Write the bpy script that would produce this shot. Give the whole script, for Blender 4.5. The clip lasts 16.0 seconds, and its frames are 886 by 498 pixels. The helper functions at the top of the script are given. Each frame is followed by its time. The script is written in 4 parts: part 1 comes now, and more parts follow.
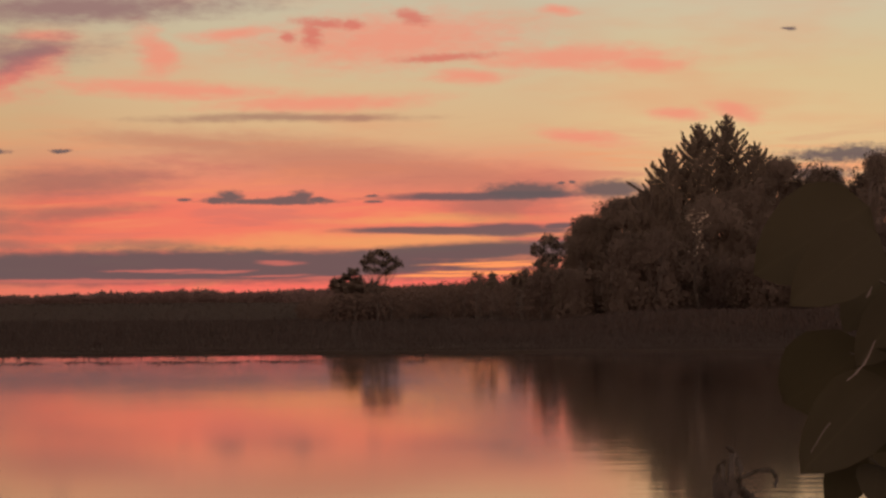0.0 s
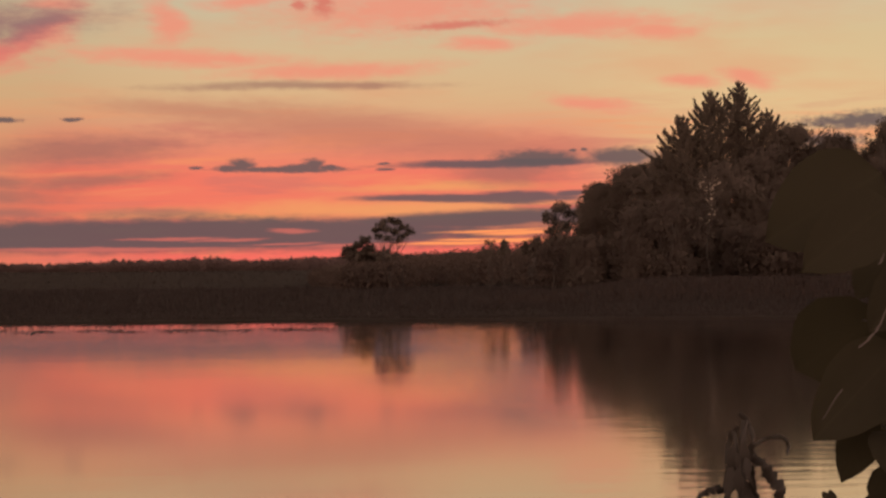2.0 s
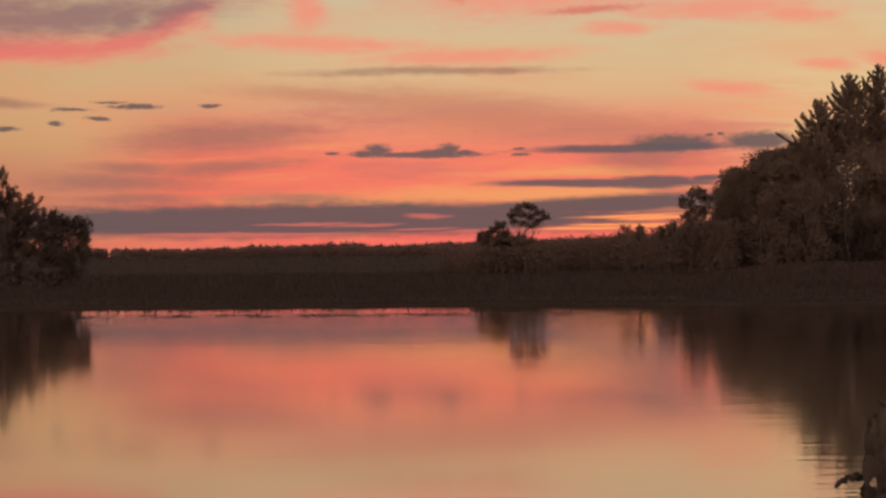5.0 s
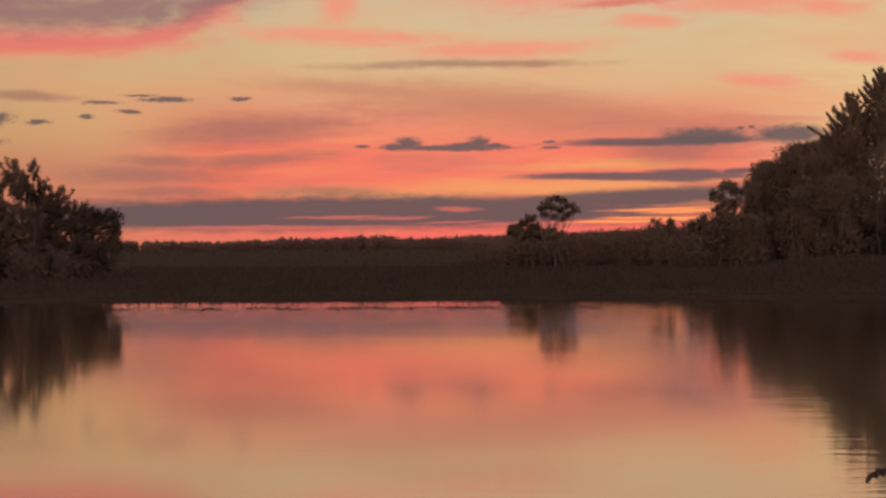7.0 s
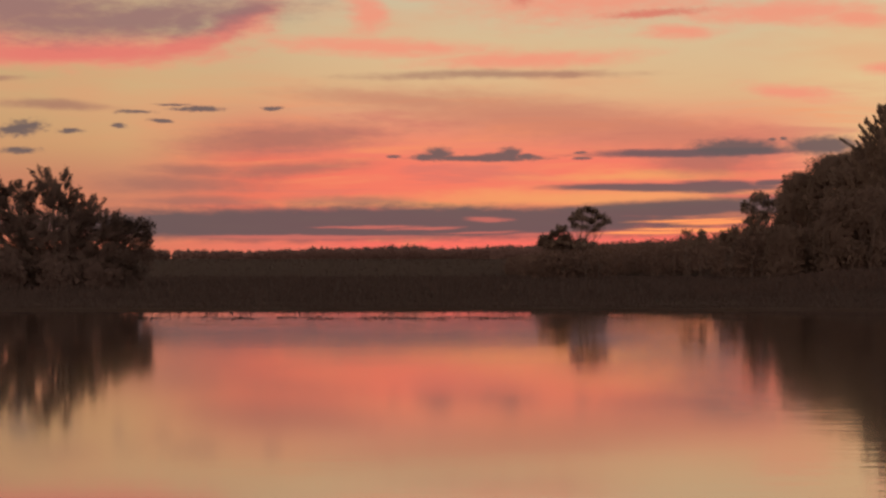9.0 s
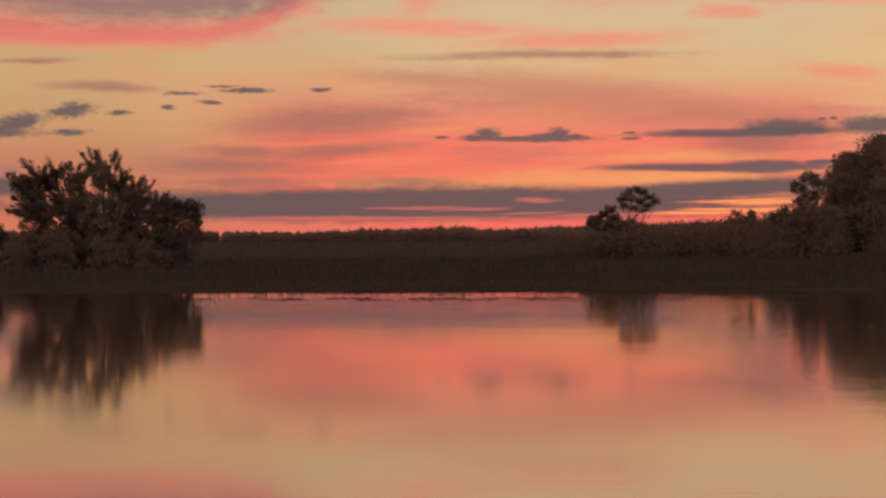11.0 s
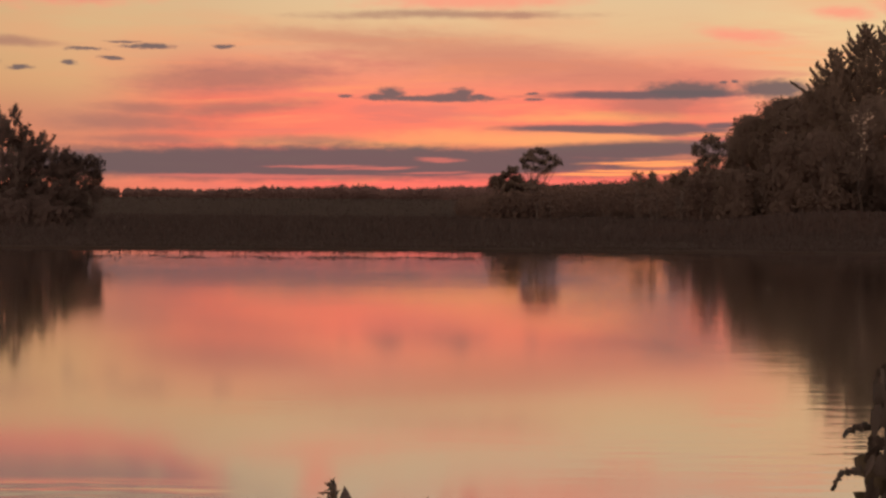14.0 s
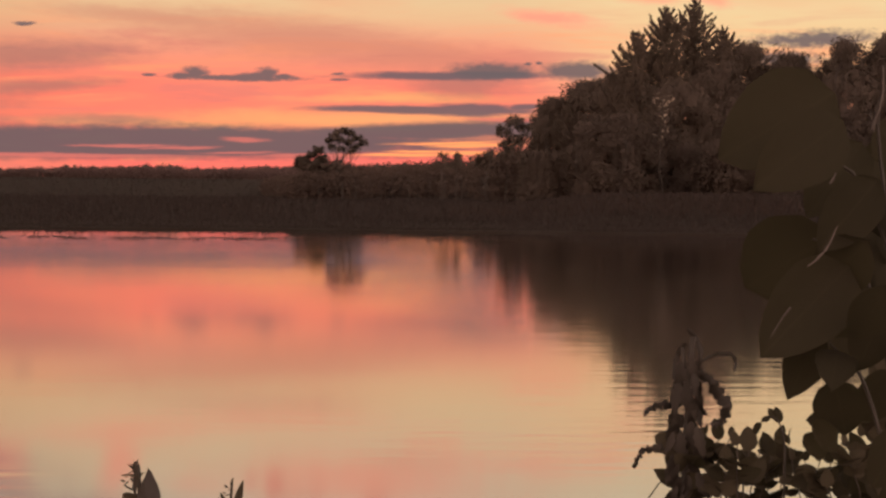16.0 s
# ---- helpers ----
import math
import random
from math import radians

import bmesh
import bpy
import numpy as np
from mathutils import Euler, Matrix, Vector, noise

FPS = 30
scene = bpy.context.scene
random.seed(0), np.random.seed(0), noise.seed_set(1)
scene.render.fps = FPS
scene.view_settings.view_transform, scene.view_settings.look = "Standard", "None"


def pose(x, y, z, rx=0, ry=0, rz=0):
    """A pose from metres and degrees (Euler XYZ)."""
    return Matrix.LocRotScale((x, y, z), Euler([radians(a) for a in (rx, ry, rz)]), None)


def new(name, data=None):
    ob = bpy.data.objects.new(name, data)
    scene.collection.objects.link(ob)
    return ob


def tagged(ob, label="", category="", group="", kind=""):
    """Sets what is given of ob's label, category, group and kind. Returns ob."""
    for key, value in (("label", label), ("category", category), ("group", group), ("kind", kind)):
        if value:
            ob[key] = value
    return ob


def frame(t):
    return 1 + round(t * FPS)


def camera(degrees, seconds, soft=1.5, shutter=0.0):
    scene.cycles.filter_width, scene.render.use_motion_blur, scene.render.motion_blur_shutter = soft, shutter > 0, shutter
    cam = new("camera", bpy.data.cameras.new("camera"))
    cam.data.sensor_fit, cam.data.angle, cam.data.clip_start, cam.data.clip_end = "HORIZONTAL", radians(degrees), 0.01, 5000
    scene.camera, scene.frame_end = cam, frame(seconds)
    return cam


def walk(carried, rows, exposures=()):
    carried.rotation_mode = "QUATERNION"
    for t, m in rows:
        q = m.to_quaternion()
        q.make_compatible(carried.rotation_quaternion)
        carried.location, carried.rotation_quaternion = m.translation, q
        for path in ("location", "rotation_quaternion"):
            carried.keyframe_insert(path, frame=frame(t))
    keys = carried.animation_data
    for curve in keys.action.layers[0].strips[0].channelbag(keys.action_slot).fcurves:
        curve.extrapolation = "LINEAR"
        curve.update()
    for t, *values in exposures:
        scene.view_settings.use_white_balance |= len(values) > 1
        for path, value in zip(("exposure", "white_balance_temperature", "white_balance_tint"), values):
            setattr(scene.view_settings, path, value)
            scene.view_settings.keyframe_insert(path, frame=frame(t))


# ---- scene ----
EYE = 1.8  # metres over the water
cam = camera(24.0, 16.0, soft=2.6)
# seconds, yaw to the left, pitch up, lean to the left, in degrees: a camera held in one spot and turned by hand
ROWS = [
    (0.0, -4.871, 1.906, -0.318),
    (0.5, -5.032, 1.589, -0.380),
    (1.0, -5.240, 1.237, -0.352),
    (1.5, -5.121, 1.091, -0.383),
    (2.0, -4.542, 1.019, -0.431),
    (2.5, -3.598, 0.872, -0.473),
    (3.0, -2.520, 0.697, -0.501),
    (3.5, -1.780, 0.634, -0.534),
    (4.0, -1.367, 0.693, -0.476),
    (6.5, -0.221, 0.472, -0.325),
    (7.0, -0.000, 0.450, -0.300),
    (7.5, 0.273, 0.451, -0.276),
    (8.0, 0.629, 0.632, -0.162),
    (8.5, 0.785, 0.789, -0.058),
    (10.8, 1.732, 0.246, -0.128),
    (11.0, 2.180, 0.207, -0.124),
    (11.5, 3.677, -0.149, -0.084),
    (12.0, 4.606, -0.506, -0.058),
    (12.5, 4.480, -1.076, -0.079),
    (13.0, 3.421, -1.329, 0.003),
    (13.5, 1.679, -1.201, 0.208),
    (14.0, -0.509, -0.902, 0.442),
    (14.5, -2.630, -0.729, 0.491),
    (15.0, -4.402, -0.792, 0.616),
    (15.5, -5.414, -1.063, 0.608),
    (16.0, -5.850, -1.396, 0.588),
]
EXPOSURES = [(0.0, 0.12, 6500, 10), (4.0, 0.14, 6500, 10), (8.5, 0.17, 6500, 10), (11.0, 0.14, 6500, 10), (12.5, 0.22, 6480, 10), (14.0, 0.32, 6450, 10), (16.0, 0.45, 6300, 8)]
walk(cam, [(t, pose(0, 0, EYE, 90 + pitch, -lean, yaw)) for t, yaw, pitch, lean in ROWS], EXPOSURES)


# ---- world: the sky after sunset ----
def srgb(r, g, b):
    return tuple((c / 255 / 12.92) if c < 11 else ((c / 255 + 0.055) / 1.055) ** 2.4 for c in (r, g, b)) + (1.0,)


# clouds: degrees to the right of the walk's middle, degrees up, half width, half height, tilt
DARK = [
    (0.08, 3.22, 1.75, 0.08, 0), (-0.95, 3.34, 0.36, 0.18, 0), (-1.3, 3.26, 0.4, 0.1, 0), (1.0, 3.34, 0.3, 0.17, 0), (0.6, 3.27, 0.5, 0.1, 4), (1.5, 3.25, 0.4, 0.08, -4), (-2.22, 3.27, 0.18, 0.05, 0),
    (2.95, 3.38, 0.17, 0.035, 0), (2.98, 3.22, 0.26, 0.04, 0), (7.15, 3.49, 1.10, 0.22, 0),
    (9.55, 3.51, 0.96, 0.24, 0), (8.08, 3.70, 0.11, 0.028, 0), (8.47, 3.72, 0.11, 0.028, 0),
    (15.9, 4.38, 1.60, 0.20, 2), (15.13, 3.85, 0.93, 0.19, 0),
    (-5.49, 4.57, 0.28, 0.05, 0), (14.42, 7.80, 0.16, 0.05, 0), (-7.55, 4.55, 0.6, 0.06, 0), (-8.3, 4.66, 0.4, 0.03, 0), (-9.22, 4.45, 0.50, 0.05, 0),
    (-8.55, 4.21, 0.28, 0.05, 0), (-9.70, 4.07, 0.20, 0.06, 0), (-10.99, 3.93, 0.34, 0.07, 0), (-12.30, 3.97, 0.55, 0.19, 8),
    (-12.35, 3.39, 0.50, 0.08, 0), (-13.73, 3.62, 0.65, 0.24, 10), (-14.6, 3.38, 1.35, 0.16, 0), (-15.9, 3.5, 1.6, 0.22, 0),
]
CALM = [(6.06, 3.37, 2.85, 0.12, 1), (5.43, 2.40, 3.05, 0.12, 0), (6.44, 2.42, 1.40, 0.18, 0), (8.00, 2.52, 0.65, 0.08, 3)]
BAND = [(-2.8, 1.45, 10.9, 0.46, 0.3), (5.2, 1.83, 4.5, 0.24, 2), (-17.0, 1.9, 4.0, 0.35, 0), (8.6, 1.95, 2.5, 0.3, 0)]
SOFT = [
    (-11.32, 4.63, 1.40, 0.11, 0), (-13.43, 5.30, 1.09, 0.06, 1), (-5.88, 3.95, 0.31, 0.06, 0), (-8.12, 2.52, 2.1, 0.24, 0),
    (-7.50, 2.91, 1.30, 0.14, 0), (-7.66, 2.01, 1.50, 0.13, 0), (-5.03, 2.94, 1.8, 0.18, 3), (0.48, 5.50, 3.11, 0.11, 1),
    (2.34, 5.53, 1.09, 0.11, 2), (-5.19, 3.78, 2.3, 0.36, 4), (-3.4, 2.05, 1.7, 0.14, 0), (6.4, 3.1, 1.5, 0.3, 0),
]
GAPS = [(0.46, 1.52, 0.5, 0.06, 0), (-2.9, 1.36, 1.3, 0.035, 1), (-1.4, 1.33, 1.0, 0.035, 1), (2.63, 1.17, 1.6, 0.05, 2), (-4.5, 1.07, 3.0, 0.05, 0), (0.2, 1.2, 1.2, 0.03, 1), (7.6, 2.18, 1.2, 0.05, 0)]
SUNLIT = [(6.0, 1.52, 1.4, 0.04, 1.5), (6.8, 1.46, 1.0, 0.055, 1), (4.7, 1.20, 1.4, 0.045, 1), (6.6, 1.26, 1.0, 0.045, 0), (5.4, 1.30, 0.9, 0.03, 1)]
WEDGE = [(1.8, 4.30, 4.3, 0.50, -6), (-1.6, 4.75, 2.9, 0.20, -5), (4.8, 3.95, 3.4, 0.4, -4)]
ARC = [(-11.0, 6.05, 3.3, 0.26, 2), (-8.0, 6.3, 1.6, 0.24, 14), (-6.6, 6.75, 1.0, 0.22, 28), (-14.5, 6.1, 2.5, 0.3, -2)]
PINK = [
    (-10.9, 6.1, 3.4, 0.4, 2), (-5.9, 7.0, 0.5, 0.4, 30), (-3.06, 7.24, 0.36, 0.62, 18), (-5.95, 7.63, 0.71, 0.12, 2), (-2.60, 6.25, 2.80, 0.22, -2),
    (1.56, 5.93, 2.33, 0.20, 3), (3.59, 7.58, 2.95, 0.62, 2), (10.51, 6.94, 1.09, 0.19, -3), (8.87, 4.99, 1.16, 0.18, -8), (11.42, 5.57, 0.65, 0.16, 0), (13.03, 5.62, 0.56, 0.19, -12),
    (7.88, 8.42, 0.43, 0.12, 0), (5.77, 6.57, 0.93, 0.16, 0), (-0.75, 7.80, 1.1, 0.16, 3), (8.4, 7.1, 2.5, 0.3, 0), (-14.5, 6.3, 3.0, 0.4, -2),
]
ROSE = [(1.65, 8.10, 0.75, 0.13, -4), (1.3, 7.80, 0.26, 0.34, 10), (2.43, 8.06, 0.25, 0.13, 0), (4.06, 8.27, 0.45, 0.17, -14), (0.64, 7.71, 0.19, 0.12, -20), (5.0, 7.15, 1.2, 0.10, 3)]
MAUVE = [(-11.5, 6.8, 2.8, 0.35, 2), (-7.7, 6.95, 0.9, 0.32, 15), (-9.4, 6.95, 3.6, 0.45, 5), (-4.89, 8.42, 4.04, 0.36, 3), (-12.5, 7.2, 3.0, 0.6, 0), (-6.3, 7.15, 1.0, 0.3, 20), (-16.5, 2.35, 2.6, 0.28, 0)]
GLOW = [(3.4, 2.14, 5.4, 0.24, 1), (-1.4, 1.98, 3.2, 0.14, 0), (4.6, 2.75, 2.5, 0.12, 1)]

world = bpy.data.worlds.new("evening_sky")
scene.world = world
world.use_nodes = True
wt = world.node_tree
wt.nodes.clear()


def node(tree, kind, operation=None, use_clamp=False, blend_type=None, smooth=False, inverse=False):
    n = tree.nodes.new(kind)
    if operation:
        n.operation = operation
    if use_clamp:
        n.use_clamp = True
    if blend_type:
        n.data_type, n.blend_type = "RGBA", blend_type
    if smooth:
        n.interpolation_type = "SMOOTHSTEP"
    if inverse:
        n.vector_type = "TEXTURE"
    return n


def feed(tree, socket, value):
    if isinstance(value, bpy.types.NodeSocket):
        tree.links.new(value, socket)
    elif value is not None:
        socket.default_value = value


def calc(tree, op, a, b=None, c=None, clamp=False):
    n = node(tree, "ShaderNodeMath", operation=op, use_clamp=clamp)
    for s, v in zip(n.inputs, (a, b, c)):
        feed(tree, s, v)
    return n.outputs[0]


def blend(tree, fac, a, b, how="MIX"):
    n = node(tree, "ShaderNodeMix", blend_type=how)
    feed(tree, n.inputs[0], fac)
    feed(tree, n.inputs[6], a)
    feed(tree, n.inputs[7], b)
    return n.outputs[2]


def ramp(tree, fac, stops, ease="LINEAR"):
    n = node(tree, "ShaderNodeValToRGB")
    n.color_ramp.interpolation = ease
    while len(n.color_ramp.elements) < len(stops):
        n.color_ramp.elements.new(0.5)
    for e, (p, c) in zip(n.color_ramp.elements, stops):
        e.position, e.color = p, c
    feed(tree, n.inputs[0], fac)
    return n.outputs[0]


def step(tree, value, lo, hi, a=0.0, b=1.0):
    n = node(tree, "ShaderNodeMapRange", smooth=True)
    for s, v in zip(n.inputs, (value, lo, hi, a, b)):
        feed(tree, s, v)
    return n.outputs[0]


def grain(tree, place, scale, detail=3.0, rough=0.55, stretch=(1, 1, 1), out=0, distort=0.0):
    m = node(tree, "ShaderNodeMapping")
    m.inputs["Scale"].default_value = stretch
    feed(tree, m.inputs[0], place)
    n = node(tree, "ShaderNodeTexNoise")
    feed(tree, n.inputs["Vector"], m.outputs[0])
    n.inputs["Scale"].default_value, n.inputs["Detail"].default_value = scale, detail
    n.inputs["Roughness"].default_value, n.inputs["Distortion"].default_value = rough, distort
    return n.outputs[out]


coord = node(wt, "ShaderNodeTexCoord").outputs["Generated"]
xyz = node(wt, "ShaderNodeSeparateXYZ")
feed(wt, xyz.inputs[0], coord)
AZ = calc(wt, "MULTIPLY", calc(wt, "ARCTAN2", xyz.outputs[0], xyz.outputs[1]), 57.29578)
EL = calc(wt, "MULTIPLY", calc(wt, "ARCSINE", xyz.outputs[2]), 57.29578)
flat = node(wt, "ShaderNodeCombineXYZ")
feed(wt, flat.inputs[0], AZ), feed(wt, flat.inputs[1], EL)
FLAT = flat.outputs[0]


def warped(scale, stretch, amount, detail):
    """The sky's coordinates, shaken by noise."""
    n = grain(wt, FLAT, scale, detail, 0.6, stretch, 1)
    off = node(wt, "ShaderNodeVectorMath", operation="SUBTRACT")
    feed(wt, off.inputs[0], n)
    off.inputs[1].default_value = (0.5, 0.5, 0.5)
    big = node(wt, "ShaderNodeVectorMath", operation="MULTIPLY")
    feed(wt, big.inputs[0], off.outputs[0])
    big.inputs[1].default_value = (*amount, 0)
    put = node(wt, "ShaderNodeVectorMath", operation="ADD")
    feed(wt, put.inputs[0], FLAT), feed(wt, put.inputs[1], big.outputs[0])
    return put.outputs[0]


CRISP = warped(2.2, (0.7, 2.0, 1), (0.55, 0.17), 5)
WISPY = warped(0.5, (0.35, 1.6, 1), (2.2, 0.55), 4)
FINE = grain(wt, FLAT, 5.0, 5, 0.65, (0.8, 1.6, 1))
FRAY = grain(wt, FLAT, 2.6, 6, 0.62, (0.6, 1.8, 1))
LONG = warped(0.8, (0.3, 3.0, 1), (2.5, 0.22), 5)


def clouds(rows, place, soft, ragged, fray):
    """The cover of a family of clouds: 1 inside, 0 outside."""
    total = None
    for a, e, w, h, tilt in rows:
        m = node(wt, "ShaderNodeMapping", inverse=True)
        m.inputs["Location"].default_value = (a, e, 0)
        m.inputs["Rotation"].default_value = (0, 0, radians(tilt))
        m.inputs["Scale"].default_value = (w, h, 1)
        feed(wt, m.inputs[0], place)
        far = node(wt, "ShaderNodeVectorMath", operation="LENGTH")
        feed(wt, far.inputs[0], m.outputs[0])
        edge = calc(wt, "MULTIPLY_ADD", calc(wt, "SUBTRACT", fray, 0.5), ragged, far.outputs["Value"])
        cover = step(wt, edge, 1 + soft, max(0.0, 1 - soft))
        total = cover if total is None else calc(wt, "MAXIMUM", total, cover)
    return total


sky = ramp(wt, calc(wt, "DIVIDE", EL, 90.0, clamp=True), [
    (0.000, srgb(226, 102, 96)), (0.012, srgb(238, 108, 92)), (0.022, srgb(234, 118, 94)), (0.034, srgb(234, 116, 95)), (0.046, srgb(220, 140, 110)),
    (0.056, srgb(212, 172, 128)), (0.070, srgb(207, 178, 138)), (0.085, srgb(196, 180, 148)), (0.12, srgb(192, 184, 166)), (0.3, (0.65, 0.5, 0.42, 1)), (1.0, (0.4, 0.36, 0.39, 1))])
yellow = ramp(wt, calc(wt, "DIVIDE", EL, 90.0, clamp=True), [
    (0.000, srgb(216, 122, 98)), (0.012, srgb(224, 130, 102)), (0.030, srgb(214, 146, 114)), (0.040, srgb(220, 172, 124)), (0.056, srgb(218, 186, 138)), (0.075, srgb(210, 184, 140)), (0.095, srgb(200, 186, 156)), (0.12, srgb(194, 188, 168)), (0.3, (0.65, 0.5, 0.42, 1)), (1.0, (0.4, 0.36, 0.39, 1))])
sky = blend(wt, calc(wt, "MULTIPLY", step(wt, AZ, 7.0, 11.0), 0.9), sky, yellow)
sky = blend(wt, calc(wt, "MULTIPLY", step(wt, AZ, -5.5, -10.0), 1.0), sky, yellow)
sky = blend(wt, calc(wt, "MULTIPLY", step(wt, AZ, -1.0, -13.0), 0.55), sky, srgb(198, 182, 172), "MULTIPLY")
patch = grain(wt, FLAT, 0.35, 4, 0.55, (0.35, 1.5, 1))
sky = blend(wt, calc(wt, "MULTIPLY", step(wt, patch, 0.45, 0.7), 0.35), sky, srgb(222, 140, 104))
thread = grain(wt, FLAT, 0.9, 5, 0.6, (0.22, 2.2, 1), 0, 0.6)
low = calc(wt, "MULTIPLY", step(wt, EL, 5.8, 3.6), step(wt, AZ, -10.5, -4.5))
sky = blend(wt, calc(wt, "MULTIPLY", calc(wt, "MULTIPLY", step(wt, thread, 0.5, 0.68), low), 0.6), sky, srgb(236, 142, 98))
sky = blend(wt, calc(wt, "MULTIPLY", calc(wt, "MULTIPLY", step(wt, thread, 0.47, 0.32), low), 0.5), sky, srgb(196, 112, 100))
for rows, place, soft, ragged, cover, tone in (
        (GLOW, WISPY, 0.9, 0.8, 0.75, srgb(232, 158, 98)),
        (WEDGE, WISPY, 0.8, 0.9, 0.62, srgb(184, 116, 96)),
        (PINK, WISPY, 0.85, 1.5, 0.78, srgb(232, 138, 114)),
        (ARC, WISPY, 0.7, 0.8, 0.85, srgb(216, 114, 104)),
        (ROSE, CRISP, 0.7, 1.4, 0.75, srgb(206, 106, 92)),
        (MAUVE, WISPY, 0.8, 1.4, 0.88, srgb(143, 106, 105)),
        (SOFT, WISPY, 0.8, 1.2, 0.65, srgb(146, 102, 92)),
        (BAND, LONG, 0.35, 0.6, 0.93, srgb(91, 81, 83)),
        (GAPS, LONG, 0.5, 1.1, 0.62, srgb(216, 110, 96)),
        (SUNLIT, LONG, 0.6, 0.8, 0.95, srgb(255, 152, 92)),
        (CALM, LONG, 0.35, 0.5, 0.92, srgb(100, 84, 87)),
        (DARK[:12], CRISP, 0.45, 1.1, 0.92, srgb(100, 86, 86)),
        (DARK[12:], CRISP, 0.55, 2.1, 0.92, srgb(100, 86, 86))):
    # each family's place hangs on the colour so far by a hair, so that the sky is worked out family by family
    hung = node(wt, "ShaderNodeVectorMath", operation="MULTIPLY_ADD")
    feed(wt, hung.inputs[0], sky), feed(wt, hung.inputs[2], place)
    hung.inputs[1].default_value = (1e-6, 1e-6, 1e-6)
    sky = blend(wt, calc(wt, "MULTIPLY", clouds(rows, hung.outputs[0], soft, ragged, FINE if place == CRISP else FRAY), cover), sky, tone)
# behind the camera an unseen bright glow is added to lift the dark foliage
rear_glow = ramp(wt, calc(wt, "DIVIDE", EL, 90.0, clamp=True), [(0.0, (6.2, 3.6, 2.85, 1)), (0.1, (5.8, 3.5, 2.75, 1)), (0.3, (2.9, 1.92, 1.6, 1)), (0.6, (0.8, 0.62, 0.62, 1)), (1.0, (0.4, 0.36, 0.39, 1))])
sky = blend(wt, step(wt, calc(wt, "ABSOLUTE", AZ), 40.0, 160.0), sky, rear_glow)
back = node(wt, "ShaderNodeBackground")
feed(wt, back.inputs["Color"], sky)
back.inputs["Strength"].default_value = 1.0
feed(wt, node(wt, "ShaderNodeOutputWorld").inputs["Surface"], back.outputs[0])


# ---- materials ----
def material(name):
    mat = bpy.data.materials.new(name)
    mat.use_nodes = True
    t = mat.node_tree
    b = t.nodes["Principled BSDF"]
    return mat, t, b


def bumped(t, height, strength, distance, shader):
    n = node(t, "ShaderNodeBump")
    n.inputs["Strength"].default_value, n.inputs["Distance"].default_value = strength, distance
    feed(t, n.inputs["Height"], height)
    feed(t, shader.inputs["Normal"], n.outputs[0])


def foliage(name, dark, light, rough=0.6, through_light=0.48, vary="island"):
    mat, t, b = material(name)
    if vary == "island":
        r = node(t, "ShaderNodeNewGeometry").outputs["Random Per Island"]
    else:
        r = node(t, "ShaderNodeObjectInfo").outputs["Random"]
    place = node(t, "ShaderNodeTexCoord").outputs["Object"]
    patchy = grain(t, place, 0.7 if vary == "island" else 30, 3)
    mixed = calc(t, "ADD", calc(t, "MULTIPLY", r, 0.6), calc(t, "MULTIPLY", patchy, 0.4), clamp=True)
    tone = ramp(t, mixed, [(0.15, (*dark, 1)), (0.85, (*light, 1))])
    feed(t, b.inputs["Base Color"], tone)
    b.inputs["Roughness"].default_value = rough
    b.inputs["Specular IOR Level"].default_value = 0.2
    thin = node(t, "ShaderNodeBsdfTranslucent")
    feed(t, thin.inputs["Color"], tone)
    mix = node(t, "ShaderNodeMixShader")
    mix.inputs[0].default_value = through_light
    t.links.new(b.outputs[0], mix.inputs[1])
    t.links.new(thin.outputs[0], mix.inputs[2])
    t.links.new(mix.outputs[0], t.nodes["Material Output"].inputs["Surface"])
    return mat


def bark(name, dark, light, scale=6.0):
    mat, t, b = material(name)
    place = node(t, "ShaderNodeTexCoord").outputs["Object"]
    n = grain(t, place, scale, 5, 0.65, (3, 3, 0.5))
    feed(t, b.inputs["Base Color"], ramp(t, n, [(0.3, (*dark, 1)), (0.7, (*light, 1))]))
    b.inputs["Roughness"].default_value = 0.9
    bumped(t, n, 0.6, 0.03, b)
    return mat


# shaded copy of the wood's leaf tone, to offset stronger light on the undergrowth
LEAF_FOOT_SHADED = foliage("foot_shaded_foliage", (0.048, 0.0375, 0.029), (0.053, 0.0415, 0.032))
# shaded copy of the leaf tone for the dimmer trees on the left shore
LEAF_SHORE_SHADED = foliage("shaded_shore_foliage", (0.036, 0.028, 0.0235), (0.041, 0.032, 0.027))
LEAF_OAK = foliage("dusky_foliage", (0.064, 0.051, 0.039), (0.069, 0.055, 0.042))
LEAF_NEEDLE = foliage("needle_foliage", (0.066, 0.053, 0.040), (0.074, 0.059, 0.044), 0.7, 0.48)
# paler and purpler than the nearer woods: distance haze put into the colour
LEAF_HAZED = foliage("hazed_far_foliage", (0.070, 0.048, 0.043), (0.078, 0.055, 0.049), 0.8, 0.45)
# near-black reeds and grass: the added rear glow is offset in their colour
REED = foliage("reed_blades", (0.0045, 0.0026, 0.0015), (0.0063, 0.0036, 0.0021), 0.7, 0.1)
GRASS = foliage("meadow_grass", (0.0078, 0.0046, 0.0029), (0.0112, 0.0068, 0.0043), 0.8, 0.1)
LEAF_PALE = foliage("withered_foliage", (0.13, 0.11, 0.085), (0.20, 0.17, 0.13), 0.7, 0.3)
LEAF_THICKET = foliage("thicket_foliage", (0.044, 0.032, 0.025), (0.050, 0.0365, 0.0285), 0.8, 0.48)
